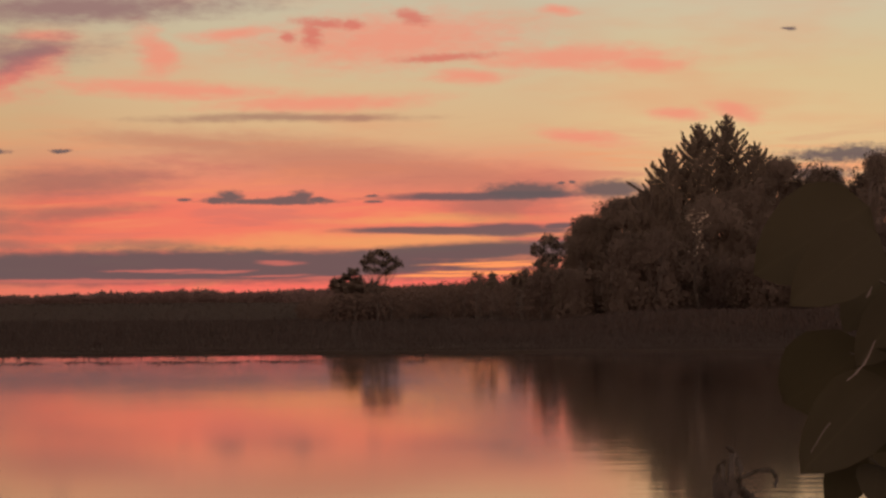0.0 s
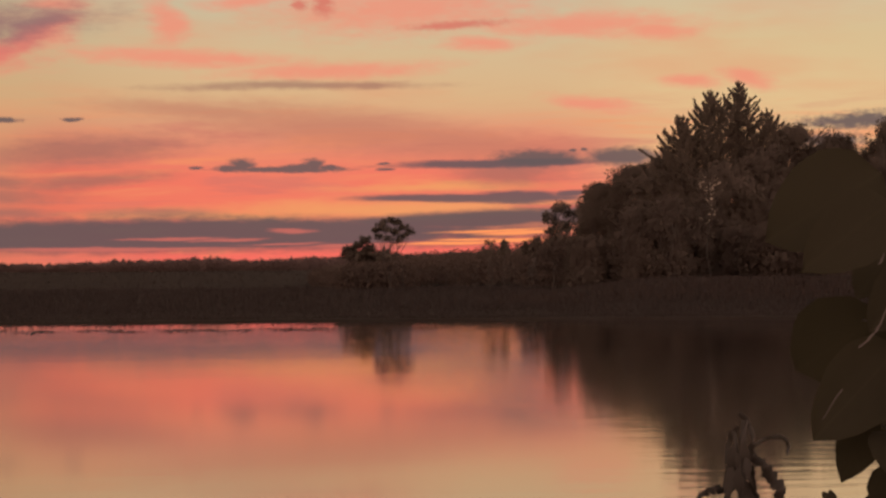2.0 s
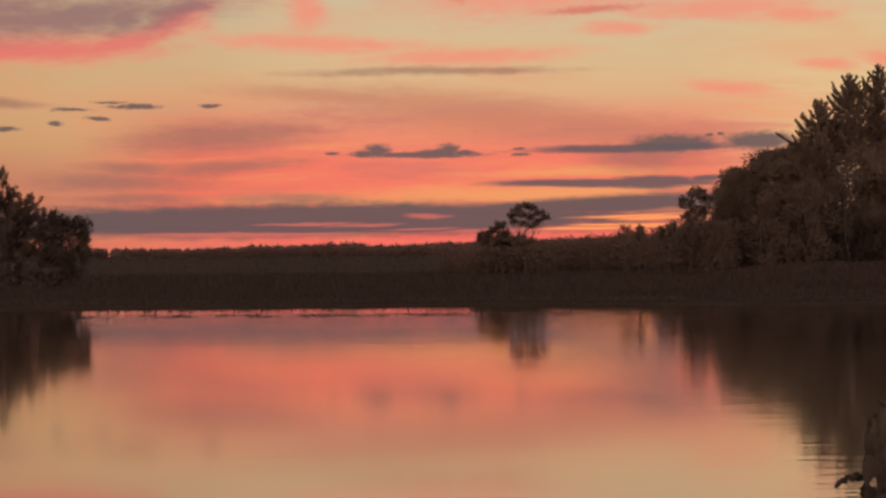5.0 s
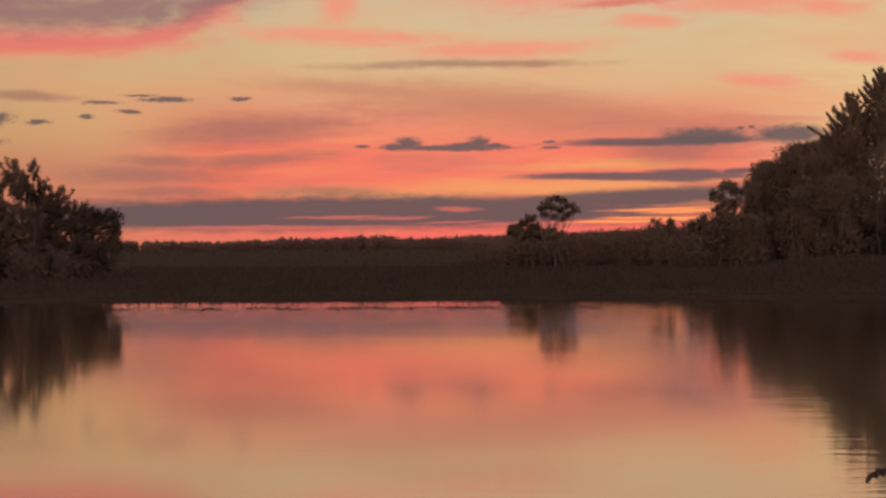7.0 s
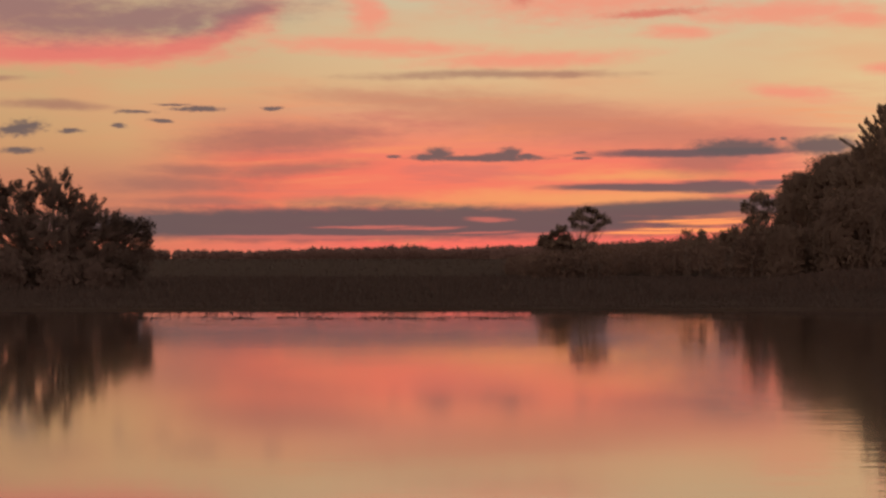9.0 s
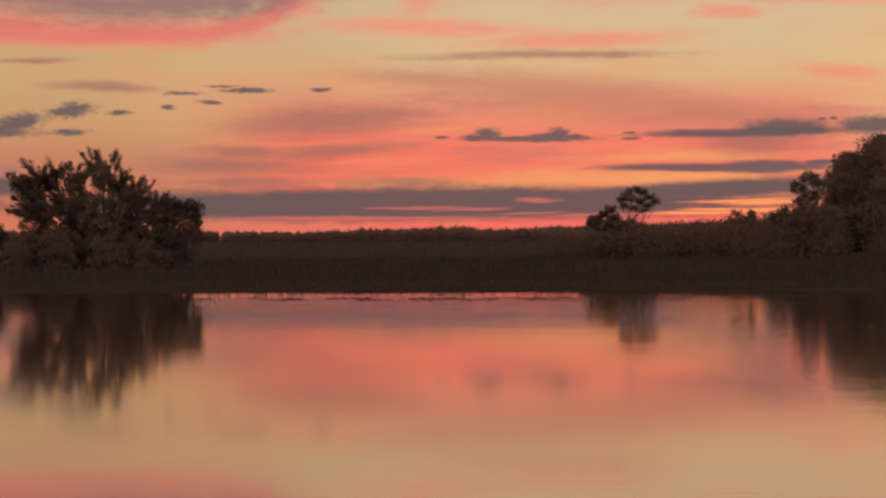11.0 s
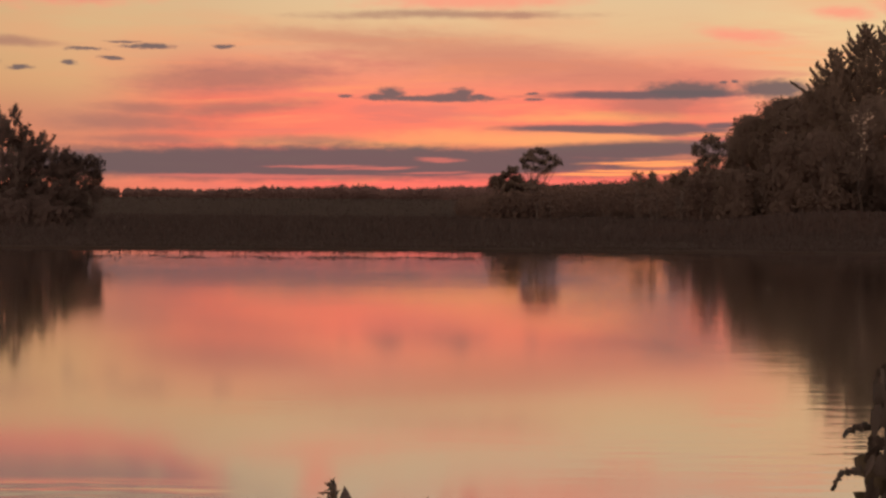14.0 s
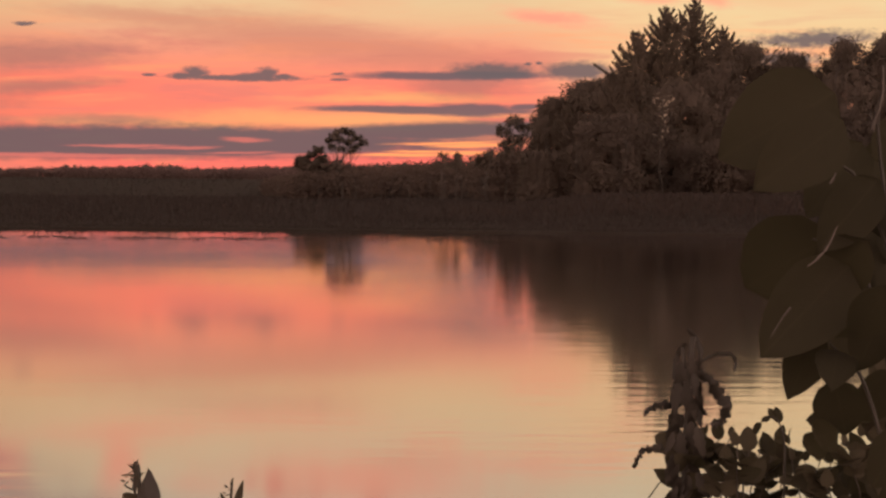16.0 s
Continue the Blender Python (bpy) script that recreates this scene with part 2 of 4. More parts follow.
BARK = bark("grey_bark", (0.012, 0.0095, 0.007), (0.034, 0.027, 0.020))
STEM = foliage("plant_stems", (0.010, 0.008, 0.0055), (0.018, 0.0145, 0.009), 0.6, 0.0, "object")
STRAW_AND_GLINT = foliage("dry_straw_and_glint", (0.034, 0.029, 0.024), (0.054, 0.046, 0.038), 0.7, 0.1, "object")
WITHERED = foliage("withered_leaf", (0.0135, 0.0113, 0.0085), (0.0190, 0.0158, 0.0118), 0.85, 0.1, "object")


def leaf_material(name, dark, light, rough, shine):
    """A near leaf: darker ribs, a paler edge and a waxy skin."""
    mat, t, b = material(name)
    r = node(t, "ShaderNodeObjectInfo").outputs["Random"]
    place = node(t, "ShaderNodeTexCoord").outputs["UV"]
    split = node(t, "ShaderNodeSeparateXYZ")
    feed(t, split.inputs[0], place)
    side = calc(t, "ABSOLUTE", calc(t, "SUBTRACT", split.outputs[0], 0.5))
    ribs = calc(t, "SINE", calc(t, "MULTIPLY", calc(t, "SUBTRACT", split.outputs[1], calc(t, "MULTIPLY", side, 0.7)), 44.0))
    spots = grain(t, place, 9, 4)
    mixed = calc(t, "ADD", calc(t, "MULTIPLY", r, 0.5), calc(t, "MULTIPLY", spots, 0.5), clamp=True)
    tone = ramp(t, mixed, [(0.2, (*dark, 1)), (0.8, (*light, 1))])
    tone = blend(t, step(t, side, 0.03, 0.0), tone, (*[c * 1.05 for c in light], 1))
    feed(t, b.inputs["Base Color"], tone)
    b.inputs["Roughness"].default_value = rough
    b.inputs["Specular IOR Level"].default_value = shine
    bumped(t, calc(t, "ADD", calc(t, "MULTIPLY", ribs, 0.3), calc(t, "MULTIPLY", spots, 2.0)), 0.12, 0.001, b)
    thin = node(t, "ShaderNodeBsdfTranslucent")
    feed(t, thin.inputs["Color"], blend(t, 0.5, tone, (0.04, 0.036, 0.016, 1)))
    mix = node(t, "ShaderNodeMixShader")
    mix.inputs[0].default_value = 0.42
    t.links.new(b.outputs[0], mix.inputs[1])
    t.links.new(thin.outputs[0], mix.inputs[2])
    t.links.new(mix.outputs[0], t.nodes["Material Output"].inputs["Surface"])
    return mat


LEAF_NEAR = leaf_material("glossy_leaf", (0.0175, 0.0158, 0.0100), (0.0215, 0.0193, 0.0120), 0.6, 0.03)
LEAF_YOUNG = leaf_material("young_leaf", (0.030, 0.0260, 0.0175), (0.036, 0.0310, 0.0205), 0.6, 0.03)


def water_material():
    mat, t, b = material("pond_water")
    place = node(t, "ShaderNodeTexCoord").outputs["Object"]
    split = node(t, "ShaderNodeSeparateXYZ")
    feed(t, split.inputs[0], place)
    b.inputs["Base Color"].default_value = (0.014, 0.011, 0.008, 1)
    b.inputs["IOR"].default_value = 1.333
    # breezes roughen long patches; a strip along the far shore lies sheltered
    gust = grain(t, place, 0.035, 3, 0.5, (0.25, 1, 1))
    streak = grain(t, place, 0.3, 4, 0.6, (0.5, 2.5, 1))
    wide = calc(t, "ADD", split.outputs[1], calc(t, "MULTIPLY", streak, 7.0))
    shore = step(t, wide, SHORE_STRIP[0], SHORE_STRIP[1])
    far = step(t, split.outputs[1], 20.0, 75.0)
    rough = calc(t, "ADD", calc(t, "MULTIPLY_ADD", far, WATER_ROUGH[3], WATER_ROUGH[0]), calc(t, "MULTIPLY", step(t, gust, 0.45, 0.75), WATER_ROUGH[1]))
    rough = calc(t, "ADD", rough, calc(t, "MULTIPLY", shore, WATER_ROUGH[2]))
    # a broken line of ruffled water runs along the sheltered strip
    line = calc(t, "MULTIPLY", step(t, wide, 90.0, 92.0), step(t, wide, 96.5, 94.5))
    line = calc(t, "MULTIPLY", line, step(t, grain(t, place, 0.5, 3, 0.5, (0.3, 1, 1)), 0.4, 0.6))
    rough = calc(t, "ADD", rough, calc(t, "MULTIPLY", line, 0.03))
    lap = calc(t, "MULTIPLY", step(t, wide, 99.0, 101.5), step(t, grain(t, place, 0.4, 3, 0.5, (0.12, 1, 1)), 0.3, 0.6, 0.4, 1.0))
    rough = calc(t, "ADD", rough, calc(t, "MULTIPLY", lap, -0.02))
    feed(t, b.inputs["Roughness"], rough)
    swell = grain(t, place, 0.5, 2, 0.5, (0.12, 1, 1))
    swell = calc(t, "MULTIPLY", swell, step(t, split.outputs[1], 60.0, 24.0, 0.06, 0.12))
    ripple = grain(t, place, 2.8, 2, 0.5, (0.3, 1, 1))
    breeze = calc(t, "ADD", grain(t, place, 0.09, 2, 0.5, (0.6, 1, 1)), step(t, split.outputs[0], 2.0, 5.0, 0.0, 0.2))
    breeze = calc(t, "ADD", breeze, calc(t, "MULTIPLY", step(t, split.outputs[0], -0.8, -2.2, 0.0, 0.4), step(t, split.outputs[1], 14.5, 13.0)))
    chop = calc(t, "MULTIPLY", grain(t, place, 3.0, 2, 0.5, (0.08, 1, 1)), step(t, split.outputs[1], 25.0, 75.0, 0.02, 0.5))
    swell = calc(t, "ADD", swell, chop)
    calm = step(t, breeze, 0.5, 0.7)
    height = calc(t, "ADD", swell, calc(t, "MULTIPLY", calc(t, "MULTIPLY", ripple, calm), calc(t, "MULTIPLY_ADD", step(t, split.outputs[1], 17.0, 12.5), 1.2, 0.75)))
    height = calc(t, "MULTIPLY", height, calc(t, "MULTIPLY_ADD", shore, -0.75, 1.0))
    height = calc(t, "MULTIPLY_ADD", split.outputs[1], -0.27, height)
    bumped(t, height, 1.0, WATER_BUMP, b)
    skin = node(t, "ShaderNodeBsdfGlossy")
    skin.inputs["Color"].default_value = (0.92, 0.88, 0.86, 1)
    feed(t, skin.inputs["Roughness"], rough)
    bumped(t, height, 1.0, WATER_BUMP, skin)
    mix = node(t, "ShaderNodeMixShader")
    mix.inputs[0].default_value = WATER_MIRROR
    t.links.new(b.outputs[0], mix.inputs[1])
    t.links.new(skin.outputs[0], mix.inputs[2])
    t.links.new(mix.outputs[0], t.nodes["Material Output"].inputs["Surface"])
    return mat


WATER_MIRROR = 0.5
SHORE_STRIP, WATER_ROUGH, WATER_BUMP = (84.0, 100.0), (0.058, 0.010, -0.004, -0.026), 0.004
WATER = water_material()


def ground_material():
    mat, t, b = material("marsh_ground")
    place = node(t, "ShaderNodeTexCoord").outputs["Object"]
    broad = grain(t, place, 0.05, 4)
    fine = grain(t, place, 9, 5, 0.65)
    # far darker than soil: the added rear glow is offset in the colour
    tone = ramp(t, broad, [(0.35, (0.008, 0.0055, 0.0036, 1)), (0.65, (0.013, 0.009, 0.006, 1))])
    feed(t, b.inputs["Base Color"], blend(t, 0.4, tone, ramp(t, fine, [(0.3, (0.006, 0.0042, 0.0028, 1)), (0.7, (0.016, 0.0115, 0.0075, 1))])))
    b.inputs["Roughness"].default_value = 1.0
    b.inputs["Specular IOR Level"].default_value = 0.05
    bumped(t, fine, 0.8, 0.05, b)
    return mat


GROUND = ground_material()


# ---- helpers of the place ----
def at(az, el, d):
    """The place d metres from the eye, az degrees to the right and el up."""
    a, e = radians(az), radians(el)
    return Vector((d * math.sin(a) * math.cos(e), d * math.cos(a) * math.cos(e), EYE + d * math.sin(e)))


def stand(az, d, z=0.25):
    """The place on the ground d metres off."""
    return Vector((d * math.sin(radians(az)), d * math.cos(radians(az)), z))


def mesh_of(name, verts, faces, mat, smooth=False):
    me = bpy.data.meshes.new(name)
    me.from_pydata([tuple(v) for v in verts], [], faces)
    me.materials.append(mat)
    if smooth:
        me.polygons.foreach_set("use_smooth", [True] * len(me.polygons))
    me.update()
    return me


def part(name, me, parent, label="", m=None):
    ob = new(name, me)
    ob.parent = parent
    if m is not None:
        ob.matrix_basis = m
    if label:
        ob["label"] = label
    return ob


def thing(name, label, category, place, group="", kind="", turn=0.0):
    ob = new(name)
    ob.empty_display_size = 0.2
    ob.matrix_basis = pose(*place, 0, 0, turn)
    return tagged(ob, label, category, group, kind)


def tube(points, radii, sides=7):
    """Vertices and faces of a tapered, closed tube along points."""
    verts, faces = [], []
    pts = [Vector(p) for p in points]
    for i, (p, r) in enumerate(zip(pts, radii)):
        way = (pts[min(i + 1, len(pts) - 1)] - pts[max(i - 1, 0)]).normalized()
        side = way.cross(Vector((0.31, 0.95, 0.1))).normalized()
        up = way.cross(side)
        for k in range(sides):
            a = 2 * math.pi * k / sides
            verts.append(p + r * (math.cos(a) * side + math.sin(a) * up))
    for i in range(len(pts) - 1):
        for k in range(sides):
            a, b = i * sides + k, i * sides + (k + 1) % sides
            faces.append((a, b, b + sides, a + sides))
    faces.append(tuple(range(sides - 1, -1, -1)))
    faces.append(tuple(range((len(pts) - 1) * sides, len(pts) * sides)))
    return verts, faces


def gather(pieces):
    verts, faces = [], []
    for v, f in pieces:
        n = len(verts)
        verts += list(v)
        faces += [tuple(i + n for i in q) for q in f]
    return verts, faces


def leaf_cloud(centres, size, rng, flat=0.0, long=1.7):
    """Small pointed leaves at the centres, each a folded blade of two triangles."""
    c = np.asarray(centres, float)
    n = len(c)
    a = rng.normal(size=(n, 3))
    a[:, 2] -= flat
    a /= np.linalg.norm(a, axis=1)[:, None]
    b = np.cross(a, rng.normal(size=(n, 3)))
    b /= np.linalg.norm(b, axis=1)[:, None]
    s = size * rng.uniform(0.6, 1.35, n)[:, None]
    fold = np.cross(a, b) * s * 0.15
    v = np.stack([c, c + a * s * 0.5 * long + b * s * 0.42 + fold, c + a * s * long, c + a * s * 0.45 * long - b * s * 0.42 + fold], 1).reshape(-1, 3)
    i = np.arange(n)[:, None] * 4
    return v, np.concatenate([i + np.array([[0, 1, 2]]), i + np.array([[0, 2, 3]])], 0).reshape(-1, 3)


def cloud_mesh(name, v, f, mat, outward=None):
    """Leaves as one mesh; with outward, each leaf is shaded along the side of the crown that it grows on."""
    if outward is not None:
        f = f.copy()
        p = v[f]
        face = np.cross(p[:, 1] - p[:, 0], p[:, 2] - p[:, 0])
        back = (face * outward[f[:, 0]]).sum(1) < 0
        f[back] = f[back][:, ::-1]
    me = bpy.data.meshes.new(name)
    me.from_pydata(v.tolist(), [], f.tolist())
    me.materials.append(mat)
    if outward is not None:
        me.polygons.foreach_set("use_smooth", [True] * len(me.polygons))
        me.normals_split_custom_set_from_vertices(outward.tolist())
    return me


def rounded(v, rng, deep=0.45):
    """Directions out of a crown's axis at each leaf, a little upward and shaken."""
    n = np.stack([v[:, 0] * deep, v[:, 1] * 1.0, np.zeros(len(v))], 1)
    n /= np.maximum(np.linalg.norm(n, axis=1), 1e-3)[:, None]
    n[:, 2] = 0.25
    n += np.repeat(rng.normal(0, 0.24, (len(v) // 4, 3)), 4, 0)
    return n / np.linalg.norm(n, axis=1)[:, None]


def bend(a, b, rng, sag=0.12, steps=5):
    """A crooked line from a to b."""
    a, b = Vector(a), Vector(b)
    d = (b - a).length
    out = []
    wobble = Vector(rng.normal(size=3)) * d * sag
    for i in range(steps + 1):
        t = i / steps
        out.append(a.lerp(b, t) + wobble * math.sin(t * math.pi) + Vector(rng.normal(size=3)) * d * 0.02 * (0 < i < steps))
    return out


# ---- ground and water ----
def ease(x):
    x = min(1.0, max(0.0, x))
    return x * x * (3 - 2 * x)


def far_shore(az):
    return 110.8 + 0.5 * math.sin(az * 0.9) + 0.35 * math.sin(az * 2.3 + 1) - 98 * ease((abs(az) - 24) / 50)


def ground_height(az, r):
    """The lie of the land: a bank under the camera, the pond's bed, a marsh behind it and a rise under the wood."""
    land = (0.28 if r < 50 else 0.07 + 0.3 * ease((r - 112) / 60)) + 0.5 * ease((r - 150) / 120) + 1.3 * ease((r - 135) / 50) * ease((az - 7) / 4) + 15.0 * ease((r - 900) / 900) + 12.0 * ease((r - 2000) / 1200)
    # unseen rise behind the camera, added to hold light off the near plants
    land += 1.2 * ease((r - 2.0) / 9.0) * ease((abs(az) - 95) / 25) * (1 - 0.75 * ease((r - 30) / 60))
    near, far = 5.0, far_shore(az)
    inside = min((r - near) / 2.0, (far - r) / 2.5)
    if abs(az) > 72 or inside <= 0:
        return land
    return land - (land + 0.9) * ease(inside * 0.9)


radii = [0.0, 1, 2, 3, 4, 5, 5.5, 6, 6.5, 7, 8, 12, 20, 35, 55, 75, 90, 100, 104, 107] + [108 + 0.5 * i for i in range(12)] + [115, 118, 122, 128, 135, 145, 155, 165, 178, 190, 205, 225, 260, 310, 380, 500, 700, 900, 1050, 1200, 1350, 1500, 1600, 1700, 1800, 1900, 2000, 2300, 3200, 4600]
angles = [i * 1.0 - 30 for i in range(61)] + [31 + 3 * i for i in range(100)]
angles = [a for a in angles if a < 330]
verts, faces = [], []
for r in radii:
    for a in angles:
        u = (a + 180) % 360 - 180
        p = stand(u, r, 0)
        lump = 0.06 * noise.noise(Vector((p.x * 0.4, p.y * 0.4, 0))) if r < 400 else 0.0
        verts.append((p.x, p.y, ground_height(u, r) + lump))
n = len(angles)
for i in range(len(radii) - 1):
    for k in range(n):
        faces.append((i * n + k, i * n + (k + 1) % n, (i + 1) * n + (k + 1) % n, (i + 1) * n + k))
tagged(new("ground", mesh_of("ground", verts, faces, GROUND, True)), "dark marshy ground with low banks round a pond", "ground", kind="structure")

verts = [(x, y, 0.0) for y in (3.5, 30, 60, 90, 116) for x in (-125, -60, 0, 60, 125)]
faces = [(j * 5 + i, j * 5 + i + 1, j * 5 + i + 6, j * 5 + i + 5) for j in range(4) for i in range(4)]
tagged(new("water", mesh_of("water", verts, faces, WATER)), "still pond water mirroring the pink and tan sunset sky", "water", kind="structure")


# ---- reeds and grass ----
def blades(spots, heights, width, rng, lean=0.18):
    """Upright grass blades, each a bent pair of triangles."""
    c = np.asarray(spots, float)
    n = len(c)
    h = np.asarray(heights)[:, None]
    a = rng.uniform(0, 2 * np.pi, n)
    side = np.stack([np.cos(a), np.sin(a), np.zeros(n)], 1) * width * rng.uniform(0.6, 1.4, n)[:, None]
    tip = rng.normal(0, lean, (n, 3)) * h
    tip[:, 2] = h[:, 0]
    mid = c + tip * np.array([0.3, 0.3, 0.6])
    v = np.stack([c - side, c + side, mid, c + tip], 1).reshape(-1, 3)
    v[2::4] += side * 0.5
    i = np.arange(n)[:, None] * 4
    return v, np.concatenate([i + np.array([[0, 1, 2]]), i + np.array([[0, 2, 3]])], 0)


def reed_bed(name, label, az0, az1, deep0, deep1, count, tall, mat, width, seed):
    rng = np.random.default_rng(seed)
    spots, heights = [], []
    for _ in range(count):
        az = rng.uniform(az0, az1)
        r = far_shore(az) + rng.uniform(deep0, deep1)
        p = stand(az, r, ground_height(az, r) - 0.05)
        spots.append(p)
        swell = 0.8 + 0.35 * noise.noise(Vector((p.x * 0.12, p.y * 0.2, seed))) + 0.15 * noise.noise(Vector((p.x * 0.9, p.y, seed)))
        heights.append(tall * swell * rng.uniform(0.7, 1.1) * (0.25 + 0.75 * ease((r - 111) / 45)))
    v, f = blades(spots, heights, width, rng)
    ob = new(name, cloud_mesh(name, v, f, mat))
    return tagged(ob, label, "reeds" if "reed" in name else "grass", kind="stuff")


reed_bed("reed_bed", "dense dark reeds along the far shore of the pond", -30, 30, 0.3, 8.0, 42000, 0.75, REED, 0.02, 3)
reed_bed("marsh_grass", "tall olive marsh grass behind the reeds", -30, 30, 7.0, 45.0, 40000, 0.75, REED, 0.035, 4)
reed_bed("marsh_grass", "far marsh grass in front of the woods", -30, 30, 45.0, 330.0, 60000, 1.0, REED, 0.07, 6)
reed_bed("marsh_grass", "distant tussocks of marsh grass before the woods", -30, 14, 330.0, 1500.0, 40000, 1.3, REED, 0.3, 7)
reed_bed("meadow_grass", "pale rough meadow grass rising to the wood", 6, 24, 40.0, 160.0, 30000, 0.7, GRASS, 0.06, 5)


# ---- trees ----
def broad_tree(name, label, category, az, d, lobes, leaves, leaf, mat, seed, group="", clump=0.3, trunk=0.2, clumps=26, spiky=1.12):
    """A broad-leaved tree: trunk, limbs that reach into the lobes of the crown, and leaves in clumps with gaps between.
    lobes: degrees right and up, half width and half height, as they stand against the sky."""
    rng = np.random.default_rng(seed)
    z0 = ground_height(az, d) - 0.1
    base = stand(az, d, z0)
    top = thing(name, label, category, base, group, turn=-az)
    k = radians(1) * d
    local = [((a - az) * k, rng.uniform(-0.5, 0.5) * w * k, EYE + e * k - z0, w * k, h * k) for a, e, w, h in lobes]
    total = sum(w * h for *_, w, h in local)
    fork = Vector((rng.normal(0, 0.15), rng.normal(0, 0.15), max(0.6, min(z - h for *_, z, w, h in local) * 0.9)))
    part("trunk", mesh_of("trunk", *tube(bend((0, 0, -0.3), fork, rng, 0.05), [trunk * s for s in (1.3, 1.05, 0.95, 0.9, 0.85, 0.8)], 8), BARK, True), top)
    pts = []
    for x, y, z, w, h in local:
        mid = Vector((x, y, z))
        pieces = []
        line = bend(fork, mid, rng, 0.1)
        r = trunk * 0.55 * min(1.0, w / 1.5 + 0.3)
        pieces.append(tube(line, [r * s for s in (1, 0.85, 0.7, 0.55, 0.42, 0.3)], 6))
        cnt = max(6, int(leaves / (clumps * len(local))))
        m = max(5, int(clumps * len(local) * w * h / total))
        for _ in range(m):
            q = rng.normal(size=3)
            q *= rng.uniform(0.15, 1.0) ** 0.55 / np.linalg.norm(q)
            q *= rng.uniform(0.75, 1.15)
            q *= 0.9 + 0.95 * noise.noise(Vector((q[0] * 2.0 + x, q[1] * 2.0 + y, q[2] * 2.0 + z)))
            c = np.array([x + q[0] * w, y + q[1] * w * 0.9, z + q[2] * h])
            if c[2] < 0.3:
                continue
            if rng.random() < 0.55:
                start = line[int(rng.integers(2, 6))]
                pieces.append(tube(bend(start, c, rng, 0.1, 3), [r * 0.3, r * 0.22, r * 0.16, r * 0.08], 4))
            s = clump * (0.6 + 0.8 * rng.random())
            pts.append(c + np.clip(rng.normal(size=(cnt, 3)), -1.05, 1.05) * s * np.array([1, 1, 0.75]))
        for _ in range(max(3, int(m * 0.6))):
            q = rng.normal(size=3)
            q[2] = abs(q[2])
            q *= rng.uniform(0.92, spiky) / np.linalg.norm(q)
            c = np.array([x + q[0] * w, y + q[1] * w, z + q[2] * h])
            if c[2] > 0.5:
                pieces.append(tube(bend(line[4], c, rng, 0.08, 3), [r * 0.22, r * 0.16, r * 0.1, r * 0.05], 4))
                along = np.array(line[4].lerp(Vector(c), 0.8))
                pts.append(along + (c - along) * rng.uniform(-0.6, 1.0, (cnt, 1)) + np.clip(rng.normal(size=(cnt, 3)), -1.5, 1.5) * clump * 0.3)
        part("limb", mesh_of("limb", *gather(pieces), BARK), top)
    pts = np.concatenate(pts)
    pts[:, 2] = np.maximum(pts[:, 2], 0.1)
    v, f = leaf_cloud(pts, leaf, rng)
    part("crown", cloud_mesh("crown", v, f, mat, rounded(v, rng)), top)
    return top


def crown(rng, az, top, half, base=0.5, n=9):
    """Lobes of a rounded crown between base and top."""
    out = [(az, top - 0.32 * half, half * 0.5, half * 0.34)]
    for i in range(n):
        t = (i + 0.5) / n
        e = base + (top - base) * t * 0.86
        reach = half * (0.95 if t < 0.5 else math.sqrt(max(0.05, 1 - ((t - 0.5) / 0.55) ** 2)))
        a = az + reach * 0.75 * (1 if i % 2 else -1) * rng.uniform(0.4, 1.0)
        out.append((a, e, half * rng.uniform(0.24, 0.62), half * rng.uniform(0.22, 0.5)))
    return out


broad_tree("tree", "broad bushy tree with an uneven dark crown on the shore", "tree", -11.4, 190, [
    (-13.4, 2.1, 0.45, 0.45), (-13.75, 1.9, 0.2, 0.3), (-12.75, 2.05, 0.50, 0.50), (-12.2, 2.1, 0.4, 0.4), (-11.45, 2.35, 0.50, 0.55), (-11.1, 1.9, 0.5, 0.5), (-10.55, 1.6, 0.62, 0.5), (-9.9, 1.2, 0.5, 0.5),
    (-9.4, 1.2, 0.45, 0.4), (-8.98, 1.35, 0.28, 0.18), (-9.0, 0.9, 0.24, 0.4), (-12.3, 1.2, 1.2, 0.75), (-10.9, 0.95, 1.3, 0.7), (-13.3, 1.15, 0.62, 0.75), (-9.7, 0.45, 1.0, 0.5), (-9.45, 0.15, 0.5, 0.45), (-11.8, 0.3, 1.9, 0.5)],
    52000, 0.125, LEAF_SHORE_SHADED, 11, clump=0.34, trunk=0.33, clumps=30, spiky=1.5)
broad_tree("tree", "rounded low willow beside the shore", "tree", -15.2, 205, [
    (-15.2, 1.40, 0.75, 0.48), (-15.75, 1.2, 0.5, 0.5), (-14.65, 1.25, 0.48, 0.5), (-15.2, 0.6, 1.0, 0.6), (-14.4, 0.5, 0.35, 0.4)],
    34000, 0.14, LEAF_SHORE_SHADED, 12, clump=0.4, trunk=0.2, clumps=40)
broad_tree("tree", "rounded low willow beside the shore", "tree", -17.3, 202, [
    (-17.2, 1.2, 0.6, 0.5), (-17.8, 1.3, 0.6, 0.6), (-17.4, 0.5, 1.1, 0.6)], 22000, 0.14, LEAF_SHORE_SHADED, 13, clump=0.4, trunk=0.2, clumps=40)
